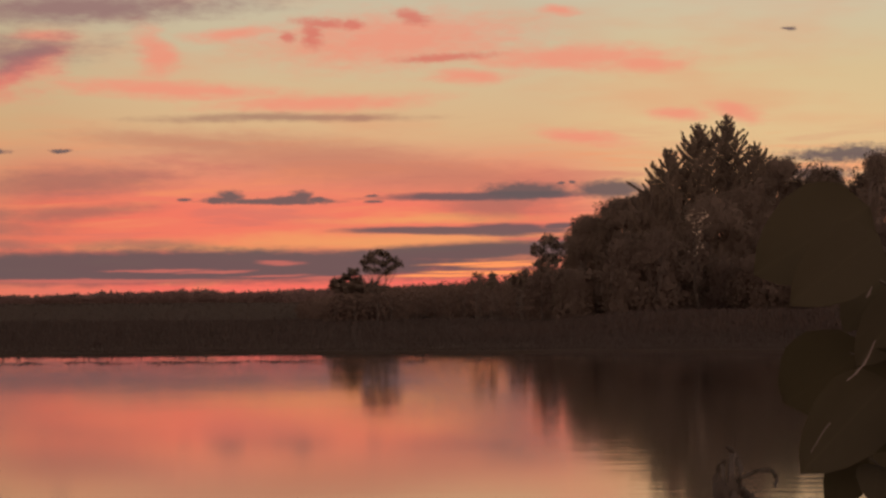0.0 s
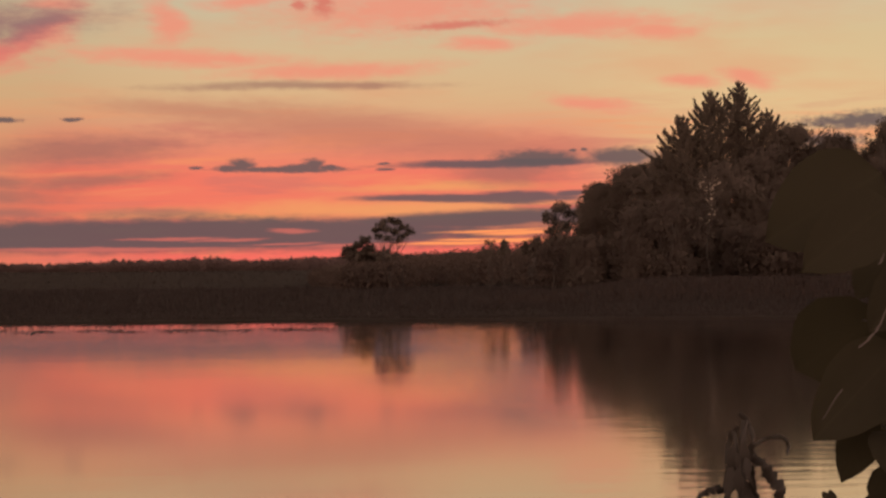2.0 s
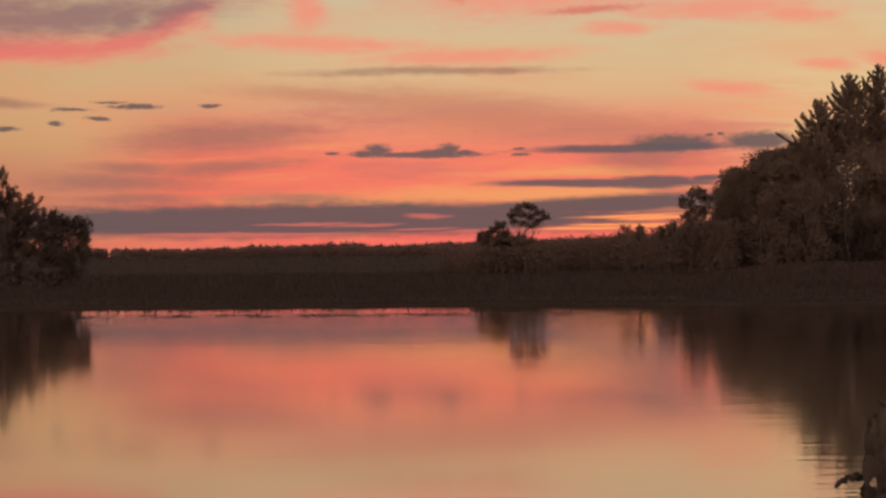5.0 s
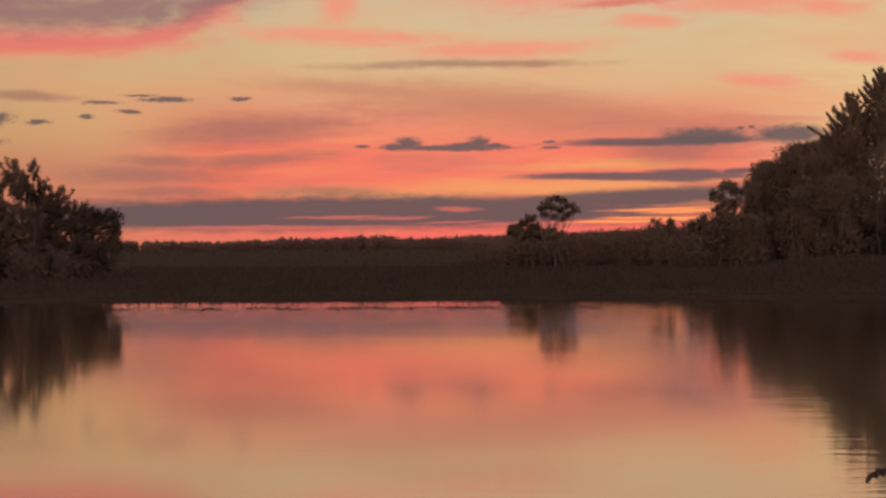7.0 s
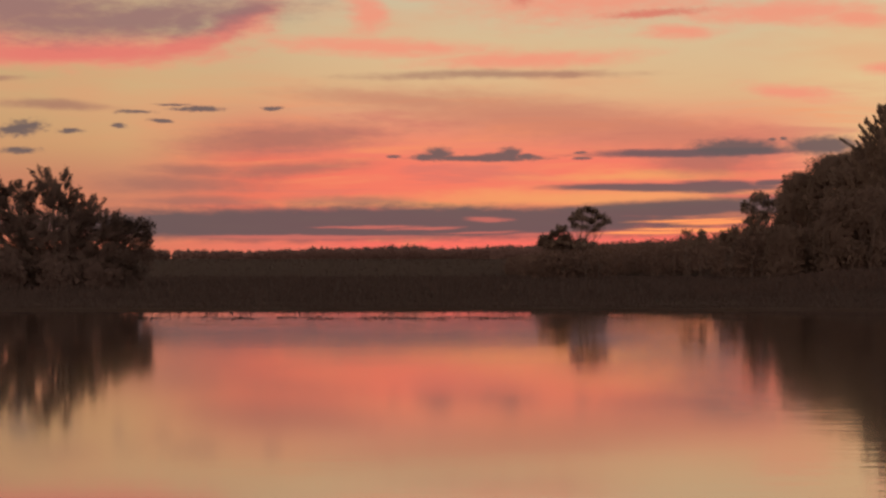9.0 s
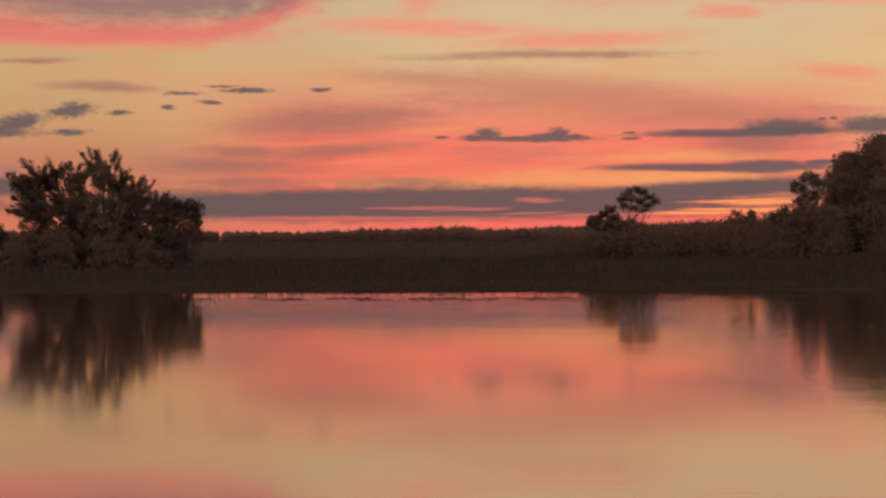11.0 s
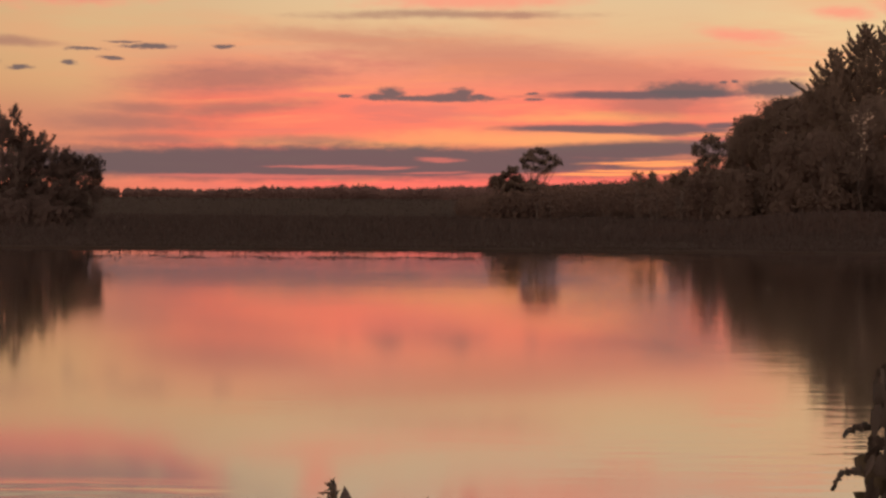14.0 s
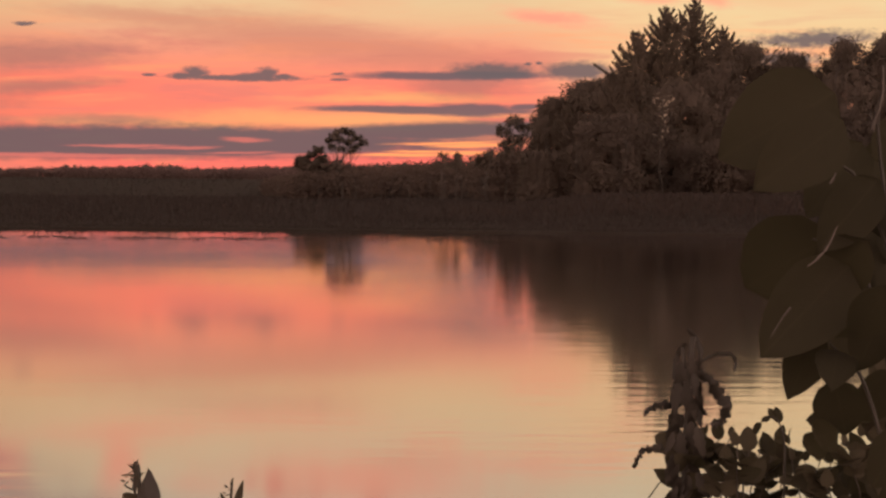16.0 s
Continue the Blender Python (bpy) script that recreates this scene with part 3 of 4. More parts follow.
broad_tree("tree", "lone thin tree with a sparse flat crown beyond the marsh", "tree", 2.95, 385, [
    (3.07, 1.83, 0.16, 0.08), (2.85, 1.71, 0.15, 0.08), (3.3, 1.75, 0.16, 0.08), (3.5, 1.62, 0.16, 0.08), (3.66, 1.48, 0.1, 0.06), (2.68, 1.55, 0.13, 0.07),
    (3.0, 1.58, 0.15, 0.07), (3.25, 1.5, 0.16, 0.07), (3.45, 1.38, 0.14, 0.06), (2.8, 1.38, 0.12, 0.06), (3.05, 1.32, 0.12, 0.05), (3.3, 1.25, 0.14, 0.05),
    (2.0, 1.0, 0.18, 0.14), (2.25, 1.15, 0.16, 0.12), (2.42, 1.25, 0.14, 0.1), (1.9, 0.88, 0.14, 0.12), (2.15, 0.85, 0.3, 0.15), (2.5, 1.05, 0.15, 0.12), (2.7, 0.8, 0.7, 0.2)],
    7400, 0.25, LEAF_OAK, 14, clump=0.3, trunk=0.18, clumps=16, spiky=1.5)
WOOD = "wood beside the pond"
for i, (az, top, half, d) in enumerate((
        (8.9, 2.7, 0.7, 318), (9.9, 3.25, 0.85, 312), (10.75, 3.55, 0.95, 304), (12.3, 3.2, 1.2, 291), (13.5, 3.75, 0.95, 300), (14.1, 4.2, 0.8, 306),
        (15.25, 4.0, 1.05, 300), (16.75, 4.3, 0.75, 294), (17.9, 4.4, 0.9, 297), (19.3, 4.6, 1.0, 300), (20.8, 4.5, 1.0, 303))):
    rng = np.random.default_rng(40 + i)
    broad_tree("tree", "tall leafy tree in the dark wood by the pond", "tree", az, d, crown(rng, az, top, half, 0.4, 13), 46000, 0.225, LEAF_OAK, 60 + i, WOOD, 1.05, 0.34, 26)
broad_tree("tree", "slender small tree at the edge of the wood", "tree", 7.75, 345, [(7.75, 2.12, 0.26, 0.18), (7.5, 1.85, 0.24, 0.16), (8.0, 1.95, 0.25, 0.16), (7.9, 1.65, 0.3, 0.16), (7.65, 1.45, 0.35, 0.16), (7.75, 1.15, 0.5, 0.25)], 1500, 0.34, LEAF_OAK, 81, WOOD, 0.4, 0.17, 16)
broad_tree("tree", "small flat-topped tree above the far thicket", "tree", 5.85, 320, [(5.85, 1.14, 0.2, 0.1), (5.7, 1.0, 0.15, 0.08), (6.0, 0.95, 0.3, 0.15)], 420, 0.22, LEAF_OAK, 82, "", 0.22, 0.08, 8)
broad_tree("tree", "small tree above the far thicket", "tree", 6.25, 325, [(6.25, 1.1, 0.12, 0.12), (6.2, 0.95, 0.16, 0.12)], 420, 0.26, LEAF_OAK, 83, "", 0.26, 0.08, 8)
broad_tree("tree", "small tree above the far thicket", "tree", 7.1, 335, [(7.1, 1.2, 0.22, 0.16), (6.95, 1.0, 0.3, 0.2)], 520, 0.3, LEAF_OAK, 84, "", 0.3, 0.1, 8)
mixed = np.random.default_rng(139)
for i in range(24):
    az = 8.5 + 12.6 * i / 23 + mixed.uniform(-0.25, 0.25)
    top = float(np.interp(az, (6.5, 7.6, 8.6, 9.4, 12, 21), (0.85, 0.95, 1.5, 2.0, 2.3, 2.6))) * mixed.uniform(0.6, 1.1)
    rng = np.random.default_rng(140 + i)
    broad_tree("shrub", "dense dark shrub at the foot of the wood", "shrub", az, mixed.uniform(267, 287), crown(rng, az, top, mixed.uniform(0.5, 0.95), 0.15, 9), 11000, 0.225, LEAF_FOOT_SHADED, 160 + i, "undergrowth of the wood", 0.8, 0.15, 30)


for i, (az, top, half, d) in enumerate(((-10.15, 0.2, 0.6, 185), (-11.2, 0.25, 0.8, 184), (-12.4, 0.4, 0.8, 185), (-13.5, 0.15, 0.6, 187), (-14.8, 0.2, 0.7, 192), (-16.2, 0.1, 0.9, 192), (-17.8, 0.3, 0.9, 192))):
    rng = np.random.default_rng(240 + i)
    broad_tree("shrub", "low dark shrub under the trees on the shore", "shrub", az, d, crown(rng, az, top, half, -0.35, 5), 9000, 0.2, LEAF_SHORE_SHADED, 260 + i, "undergrowth of the shore", 0.4, 0.08, 26)


def bough_mesh(length, rise, seed):
    """A conifer's bough along x that sweeps up to its tip, with needle sprays on both sides."""
    rng = np.random.default_rng(seed)
    line = []
    for i in range(8):
        t = i / 7
        line.append(Vector((length * t * (1 - 0.1 * t), 0, length * (-0.04 * math.sin(t * 3.1) + rise * t * t))))
    v, f = tube(line, [0.05 * (1 - 0.8 * i / 7) for i in range(8)], 5)
    wood = len(f)
    pts, ways = [], []
    for i in range(int(40 + 75 * length)):
        t = rng.uniform(0.05, 1.0) ** 0.8
        j = min(6, int(t * 7))
        p = line[j].lerp(line[j + 1], t * 7 - j)
        spread = length * 0.13 * (1.1 - t)
        pts.append((p.x + rng.normal(0, 0.05), p.y + rng.normal(0, spread), p.z + rng.normal(0, 0.03) - 0.03))
        ways.append((0.8, rng.normal(0, 0.5), 0.2 + 0.7 * t))
    pts, ways = np.array(pts), np.array(ways)
    ways /= np.linalg.norm(ways, axis=1)[:, None]
    side = np.cross(ways, rng.normal(size=ways.shape))
    side /= np.linalg.norm(side, axis=1)[:, None]
    s = rng.uniform(0.13, 0.28, (len(pts), 1))
    leaf = np.stack([pts, pts + ways * s * 0.5 + side * s * 0.2, pts + ways * s, pts + ways * s * 0.45 - side * s * 0.2], 1).reshape(-1, 3)
    i = np.arange(len(pts))[:, None] * 4 + len(v)
    more = np.concatenate([i + np.array([[0, 1, 2]]), i + np.array([[0, 2, 3]])], 0).tolist()
    me = bpy.data.meshes.new("bough")
    me.from_pydata([tuple(p) for p in v] + leaf.tolist(), [], list(f) + more)
    me.materials.append(BARK), me.materials.append(LEAF_NEEDLE)
    me.polygons.foreach_set("material_index", [0] * wood + [1] * len(more))
    return me


REACH = (0.7, 1.4, 2.2, 3.2, 4.4)
BOUGHS = [[bough_mesh(length, rise, 300 + 10 * i + j) for j, rise in enumerate((0.0, 0.08, 0.16))] for i, length in enumerate(REACH)]


def conifer(label, az, d, top_el, spread, seed):
    rng = np.random.default_rng(seed)
    z0 = ground_height(az, d) - 0.1
    base = stand(az, d, z0)
    tall = (EYE + d * math.tan(radians(top_el)) - z0) / 1.5
    ob = thing("conifer", label, "tree", base, WOOD, turn=-az)
    ob.matrix_basis = ob.matrix_basis @ Matrix.Scale(1.5, 4)
    part("trunk", mesh_of("trunk", *tube([(0, 0, tall * t) for t in (-0.02, 0.2, 0.4, 0.6, 0.8, 0.95, 1.0)], [0.34, 0.28, 0.22, 0.16, 0.1, 0.04, 0.015], 8), BARK, True), ob)
    z, turn = tall * 0.15, 0.0
    while z < tall - 0.2:
        down = tall - z
        reach = min(spread, 0.25 + 0.85 * down) * rng.uniform(0.75, 1.1)
        level = min(4, sum(reach > x for x in (1.0, 1.8, 2.7, 3.8)))
        count = 5 if down < 2.2 else 7
        for q in range(count):
            a = turn + 360 / count * q + rng.uniform(-14, 14)
            s = reach / REACH[level] * (rng.uniform(0.7, 1.0) if rng.random() < 0.7 else rng.uniform(1.05, 1.25))
            tip = -40 if down < 2.5 else -34
            part("bough", BOUGHS[level][int(rng.integers(3))], ob, m=pose(0, 0, z, 0, tip + rng.uniform(-8, 8), a) @ Matrix.Scale(s, 4))
        turn += 37
        z += 0.5 + 0.035 * down
    part("leader", BOUGHS[0][0], ob, m=pose(0, 0, tall - 0.55, 0, -80, 20))
    return ob


conifer("tall dark spruce with upswept boughs above the wood", 11.9, 304, 5.22, 4.2, 21)
conifer("tall dark spruce with a pointed top above the wood", 12.65, 309, 5.45, 4.6, 22)
conifer("dark spruce with broad upswept boughs in the wood", 11.15, 303, 4.55, 6.2, 23)
conifer("dark spruce with broad upswept boughs in the wood", 13.4, 306, 4.7, 5.0, 24)

# a small withered tree whose pale leaves show before the dark wood
rng = np.random.default_rng(9)
base = stand(11.85, 258, ground_height(11.85, 258) - 0.1)
snag = thing("dead_tree", "small thin withered tree with sparse pale leaves", "tree", base, turn=-11.85)
snag.matrix_basis = snag.matrix_basis @ Matrix.Scale(1.5, 4)
part("trunk", mesh_of("trunk", *tube(bend((0, 0, 0), (-0.1, 0, 8.2), rng, 0.02, 7), [0.06, 0.055, 0.05, 0.045, 0.04, 0.03, 0.025, 0.02], 6), WITHERED, True), snag)
pts = []
for x, z, wide, count in ((-0.5, 8.0, 0.3, 10), (0.2, 8.3, 0.25, 9), (0.7, 7.9, 0.2, 6), (0.0, 7.4, 0.3, 10), (0.1, 6.7, 0.2, 6), (0.2, 5.6, 0.25, 8), (-0.1, 5.1, 0.2, 5)):
    part("limb", mesh_of("limb", *tube(bend((-0.05, 0, z - 1.0), (x, 0.05, z), rng, 0.05, 4), [0.03, 0.027, 0.02, 0.016, 0.01], 5), WITHERED, True), snag)
    pts.append(np.array([x, 0, z]) + rng.normal(size=(count, 3)) * wide)
part("leaves", cloud_mesh("leaves", *leaf_cloud(np.concatenate(pts), 0.22, rng), LEAF_PALE), snag, "sparse pale withered leaves")


# ---- far woods ----
def profile(az, rows):
    return float(np.interp(az, [r[0] for r in rows], [r[1] for r in rows]))


def far_wood(name, label, az0, az1, d0, d1, rows, count, leaf, seed, per, mat):
    rng = np.random.default_rng(seed)
    pts, stems = [], []
    for _ in range(count):
        az, d = rng.uniform(az0, az1), rng.uniform(d0, d1)
        g = ground_height(az, d)
        tall = EYE + d * math.tan(radians(profile(az, rows) * rng.uniform(0.86, 1.03))) - g
        wide = tall * rng.uniform(0.28, 0.5)
        p = stand(az, d, g)
        q = rng.normal(size=(per, 3))
        q *= (rng.uniform(0.3, 1, per) ** 0.5 / np.linalg.norm(q, axis=1))[:, None]
        pts.append(np.array(p) + np.array([0, 0, tall * 0.5]) + q * np.array([wide, wide, tall * 0.47]))
        stems.append(tube([p + Vector((0, 0, -0.3)), p + Vector((0, 0, tall * 0.6))], [0.2, 0.1], 4))
    v, f = leaf_cloud(np.concatenate(pts), leaf, rng, 0, 1.2)
    tv, tf = gather(stems)
    me = bpy.data.meshes.new(name)
    n = len(v)
    me.from_pydata(v.tolist() + [tuple(p) for p in tv], [], f.tolist() + [tuple(i + n for i in q) for q in tf])
    me.materials.append(mat), me.materials.append(BARK)
    me.polygons.foreach_set("material_index", [0] * len(f) + [1] * len(tf))
    return tagged(new(name, me), label, "woods", kind="stuff")


FAR = [(-30, 0.75), (-9, 0.72), (-6, 0.66), (-4.4, 0.76), (-2.9, 0.78), (-2, 0.86), (-0.8, 0.75), (0.3, 0.8), (1.5, 0.86), (4.2, 0.95), (9, 1.0), (30, 1.1)]
MID = [(1.0, 0.5), (2.5, 0.80), (4.2, 0.98), (5.7, 1.08), (7, 1.3), (9, 1.6), (30, 2.0)]
THICKET = [(1.2, 0.3), (1.9, 0.72), (3.0, 0.82), (3.9, 0.9), (4.5, 0.86), (5.2, 0.98), (6.1, 1.02), (6.9, 1.22), (7.4, 1.35), (9, 1.6), (30, 2.0)]
far_wood("far_woods", "low far woods along the horizon", -26, 26, 1650, 2000, FAR, 2000, 1.7, 31, 130, LEAF_HAZED)
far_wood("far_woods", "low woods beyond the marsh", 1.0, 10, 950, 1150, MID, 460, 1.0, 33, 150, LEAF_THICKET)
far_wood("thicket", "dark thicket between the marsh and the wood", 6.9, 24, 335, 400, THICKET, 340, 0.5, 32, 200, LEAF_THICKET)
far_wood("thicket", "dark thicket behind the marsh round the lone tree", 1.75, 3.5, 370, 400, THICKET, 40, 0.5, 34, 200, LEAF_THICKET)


# ---- what floats on the pond ----
rng = np.random.default_rng(35)
spots, heights = [], []
while len(spots) < 3600:
    az, d = rng.uniform(-9.2, 8.0), rng.normal(89.0, 2.4)
    if noise.noise(Vector((az * 1.3, d * 0.35, 4.0))) + 0.5 * noise.noise(Vector((az * 6.0, d * 0.8, 9.0))) > 0.05:
        spots.append(stand(az, d, -0.01))
        heights.append(rng.uniform(0.01, 0.05))
tagged(new("pond_weed", cloud_mesh("pond_weed", *blades(spots, heights, 0.03, rng, 0.8), REED)), "broken line of low dark pond weed on the water", "weeds", kind="stuff")

for az, el, size in ((2.84, -1.85, 0.15), (9.41, -1.91, 0.08), (-16.24, -1.23, 0.25)):
    d = EYE / math.tan(radians(-el))
    rng = np.random.default_rng(int(size * 100))
    ring = [(size * (0.9 + 0.1 * rng.random()) * math.cos(a), 0.3 * size * math.sin(a)) for a in np.linspace(0.25, 6.05, 14)]
    v = [(0, 0, 0.008)] + [(x, y, 0.008 + 0.004 * rng.random()) for x, y in ring] + [(x, y, -0.004) for x, y in ring] + [(0, 0, -0.004)]
    f = [(0, i, i + 1) for i in range(1, 14)] + [(i, i + 14, i + 15, i + 1) for i in range(1, 14)] + [(29, i + 15, i + 14) for i in range(1, 14)] + [(0, 29, 15, 1), (0, 14, 28, 29)]
    pad = new("floating_leaf", mesh_of("floating_leaf", v, f, STRAW_AND_GLINT))
    pad.matrix_basis = pose(*stand(az, d, 0.0), 0, 0, 20 * size)
    tagged(pad, "single pale leaf floating on the water", "leaf", "leaves on the pond")


# ---- plants on the near bank ----
def leaf_mesh(name, mat, width=0.5, point=1.0, fold=0.12, droop=0.15, teeth=0.0, curl=0.0, seed=0):
    """A leaf of length 1 along y: two rows of faces either side of the rib, with thickness in its folds."""
    rng = np.random.default_rng(seed)
    rows = 9
    verts, uvs = [], []
    for i in range(rows + 1):
        t = i / rows
        half = width * 0.5 * (math.sin(math.pi * t ** 0.8) ** (0.75 * point)) if 0 < t < 1 else 0.0
        half *= 1 + teeth * (0.5 if i % 2 else -0.5)
        ang = curl * t
        if curl:
            y, z = math.sin(ang) / curl, (1 - math.cos(ang)) / -curl
        else:
            y, z = t, -droop * t * t
        for side in (-1, -0.5, 0, 0.5, 1):
            wob = 0.015 * rng.normal() * (abs(side) == 1)
            verts.append((side * half, y, z + fold * half * abs(side) + wob))
            uvs.append((0.5 + side * half / max(width, 0.01), t))
    faces = [(i * 5 + k, i * 5 + k + 1, i * 5 + k + 6, i * 5 + k + 5) for i in range(rows) for k in range(4)]
    me = mesh_of(name, verts, faces, mat, True)
    layer = me.uv_layers.new(name="UVMap")
    for loop in me.loops:
        layer.data[loop.index].uv = uvs[loop.vertex_index]
    return me


ROUND = [leaf_mesh("leaf", LEAF_YOUNG, 0.72, 0.8, 0.2, 0.2, 0.05, seed=i) for i in range(3)]
OVAL = [leaf_mesh("leaf", LEAF_NEAR, 0.62, 0.9, 0.18, 0.22, 0.03, seed=5 + i) for i in range(3)]
POINTED = [leaf_mesh("leaf", LEAF_NEAR, 0.52, 1.25, 0.15, 0.12, 0.04, seed=9 + i) for i in range(2)]
BROAD = [leaf_mesh("leaf", LEAF_NEAR, 0.62, 0.85, 0.4, 0.12, 0.02, seed=20 + i) for i in range(2)]
SPEAR = [leaf_mesh("leaf", LEAF_YOUNG, 0.24, 1.2, 0.3, 0.1, seed=12 + i) for i in range(2)]
HEART = [leaf_mesh("leaf", LEAF_NEAR, 0.76, 0.9, 0.22, 0.14, 0.02, seed=30 + i) for i in range(2)]
DEAD = [leaf_mesh("leaf", WITHERED, 0.34, 1.3, 0.3, 0, 0.35, curl=0.4 + 0.4 * i, seed=33 + i) for i in range(3)]
CURLED = [leaf_mesh("leaf", WITHERED, 0.2, 0.7, 0.5, 0, 0.5, curl=2.2 + 0.7 * i, seed=15 + i) for i in range(3)]


def leaf_at(plant, meshes, base, tip, face, rng, label=""):
    """A leaf from base to tip that turns its upper side to face, all in the plant's own space."""
    y = Vector(tip) - Vector(base)
    size = y.length
    y.normalize()
    z = Vector(face) - y * Vector(face).dot(y)
    z.normalize()
    x = y.cross(z)
    m = Matrix((x, y, z)).transposed().to_4x4()
    return part("leaf", meshes[int(rng.integers(len(meshes)))], plant, label, Matrix.Translation(base) @ m @ Matrix.Scale(size, 4))


def stem(plant, points, thick, mat=STEM, name="stem", sides=6):
    r = [thick * (1 - 0.6 * i / (len(points) - 1)) for i in range(len(points))]
    return part(name, mesh_of(name, *tube(points, r, sides), mat, True), plant)


def smooth_line(points, steps=4):
    """A rounded line through a few points."""
    p = [Vector(q) for q in points]
    p = [p[0] * 2 - p[1]] + p + [p[-1] * 2 - p[-2]]
    out = []
    for i in range(1, len(p) - 2):
        for k in range(steps):
            t = k / steps
            out.append(0.5 * ((2 * p[i]) + (p[i + 1] - p[i - 1]) * t + (2 * p[i - 1] - 5 * p[i] + 4 * p[i + 1] - p[i + 2]) * t * t + (3 * p[i] - p[i - 1] - 3 * p[i + 1] + p[i + 2]) * t ** 3))
    return out + [p[-2]]


TO_EYE = Vector((-0.2, -1, 0.05))


def rooted(name, label, category, az, d, group=""):
    return thing(name, label, category, stand(az, d, 0.2), group)


# a withered tall weed with hanging curled leaves
D = 3.0
weed = rooted("weed", "tall withered weed with hanging curled brown leaves", "plant", 12.55, D)
o = weed.matrix_basis.translation
spot = lambda az, el, d=D: at(az, el, d) - o
rng = np.random.default_rng(77)
stem(weed, smooth_line([(0, 0, 0), spot(12.5, -14), spot(12.52, -8.1), spot(12.62, -5.5), spot(12.72, -4.3), spot(12.78, -3.7)], 3), 0.006)


def ribbon(plant, points, wide, seed, mat=WITHERED):
    """A crinkled, ragged ribbon along points: a hanging dead leaf or a painted glint."""
    rng = np.random.default_rng(seed)
    line = smooth_line(points, 7)
    n = len(line) - 1
    verts, faces = [], []
    for i, p in enumerate(line):
        way = (line[min(n, i + 1)] - line[max(0, i - 1)]).normalized()
        side = way.cross(TO_EYE).normalized()
        t = i / n
        w = wide * (0.35 + 0.65 * math.sin(math.pi * min(1, t * 0.8 + 0.15)))
        for k in (-1, -0.35, 0.35, 1):
            rag = rng.uniform(0.45, 1.5) if abs(k) == 1 else 1.0
            verts.append(p + side * w * k * rag + Vector((0, 1, 0)) * wide * (0.8 * abs(k) - 0.4 + rng.normal(0, 0.15)))
    for i in range(n):
        for k in range(3):
            a = i * 4 + k
            faces.append((a, a + 1, a + 5, a + 4))
    return part("dead_leaf", mesh_of("dead_leaf", verts, faces, mat, True), plant)


# the dead leaves that hang clear of the stalk
for i, (points, wide) in enumerate((
        ([(12.75, -4.62), (13.0, -4.72), (13.28, -4.95), (13.48, -5.3), (13.70, -5.61), (13.56, -5.97), (13.27, -6.13)], 0.0085),
        ([(12.5, -5.52), (12.26, -5.56), (11.9, -5.59), (11.63, -5.69), (11.43, -5.87)], 0.0055),
        ([(12.5, -6.95), (12.32, -6.91), (11.92, -6.77), (11.52, -6.8), (11.31, -7.0), (11.17, -7.32)], 0.0055),
        ([(12.8, -4.5), (13.3, -4.2), (13.7, -4.15), (13.9, -4.35), (13.88, -4.62)], 0.0035),
        ([(12.6, -3.5), (12.85, -3.8), (12.95, -4.3), (12.85, -4.8)], 0.004),
        ([(12.55, -3.9), (12.3, -4.3), (12.25, -4.9)], 0.004))):
    ribbon(weed, [spot(q[0], q[1], D + 0.02 * (k % 2)) for k, q in enumerate(points)], wide, 500 + i)
# the ragged column of dead leaves round the stalk
for i in range(90):
    el = -4.2 - 4.3 * (i / 90) ** 0.85
    wide = 0.22 + 0.06 * min(3.0, -4.2 - el)
    az = 12.58 + rng.uniform(-1, 1) * wide
    size = rng.uniform(0.45, 0.95)
    out = (az - 12.58) * rng.uniform(0.0, 0.9)
    d = D + rng.uniform(-0.03, 0.03)
    leaf_at(weed, DEAD, spot(az, el, d), spot(az + out, el - size, d + rng.uniform(-0.02, 0.02)), TO_EYE + Vector(rng.normal(0, 0.35, 3)), rng)
# short curled scraps that fray its edges
for i in range(44):
    el = rng.uniform(-8.2, -4.6)
    s = 1 if i % 2 else -1
    size = rng.uniform(0.14, 0.3)
    az = 12.58 + s * (0.2 + 0.05 * min(3.0, -4.2 - el))
    leaf_at(weed, CURLED, spot(az, el), spot(az + s * size, el + size * rng.uniform(-0.9, 0.5)), TO_EYE + Vector(rng.normal(0, 0.6, 3)), rng)
for az, top in ((12.45, -4.0), (12.7, -3.7)):
    stem(weed, smooth_line([(0.01, 0, 0), spot(12.5, -12), spot(12.55, -8), spot(12.6, -5.5), spot(az, top)], 3), 0.006)
for i in range(14):
    az, el = 12.7 + rng.normal(0, 0.22), rng.uniform(-8.7, -6.4)
    size = rng.uniform(0.4, 0.75)
    leaf_at(weed, OVAL + ROUND, spot(az, el, D + rng.uniform(-0.05, 0.05)), spot(az + size * rng.uniform(-0.6, 1), el + size * rng.uniform(-0.8, 0.6), D + rng.uniform(-0.05, 0.05)), TO_EYE + Vector(rng.normal(0, 0.3, 3)), rng)
leaf_at(weed, ROUND, spot(12.55, -6.85), spot(11.72, -6.42), TO_EYE, rng)
leaf_at(weed, ROUND, spot(12.6, -6.5), spot(12.1, -7.3), TO_EYE, rng)
leaf_at(weed, POINTED, spot(12.5, -7.75), spot(11.7, -7.33), TO_EYE, rng)
leaf_at(weed, POINTED, spot(12.45, -7.9), spot(11.95, -8.3), TO_EYE, rng)


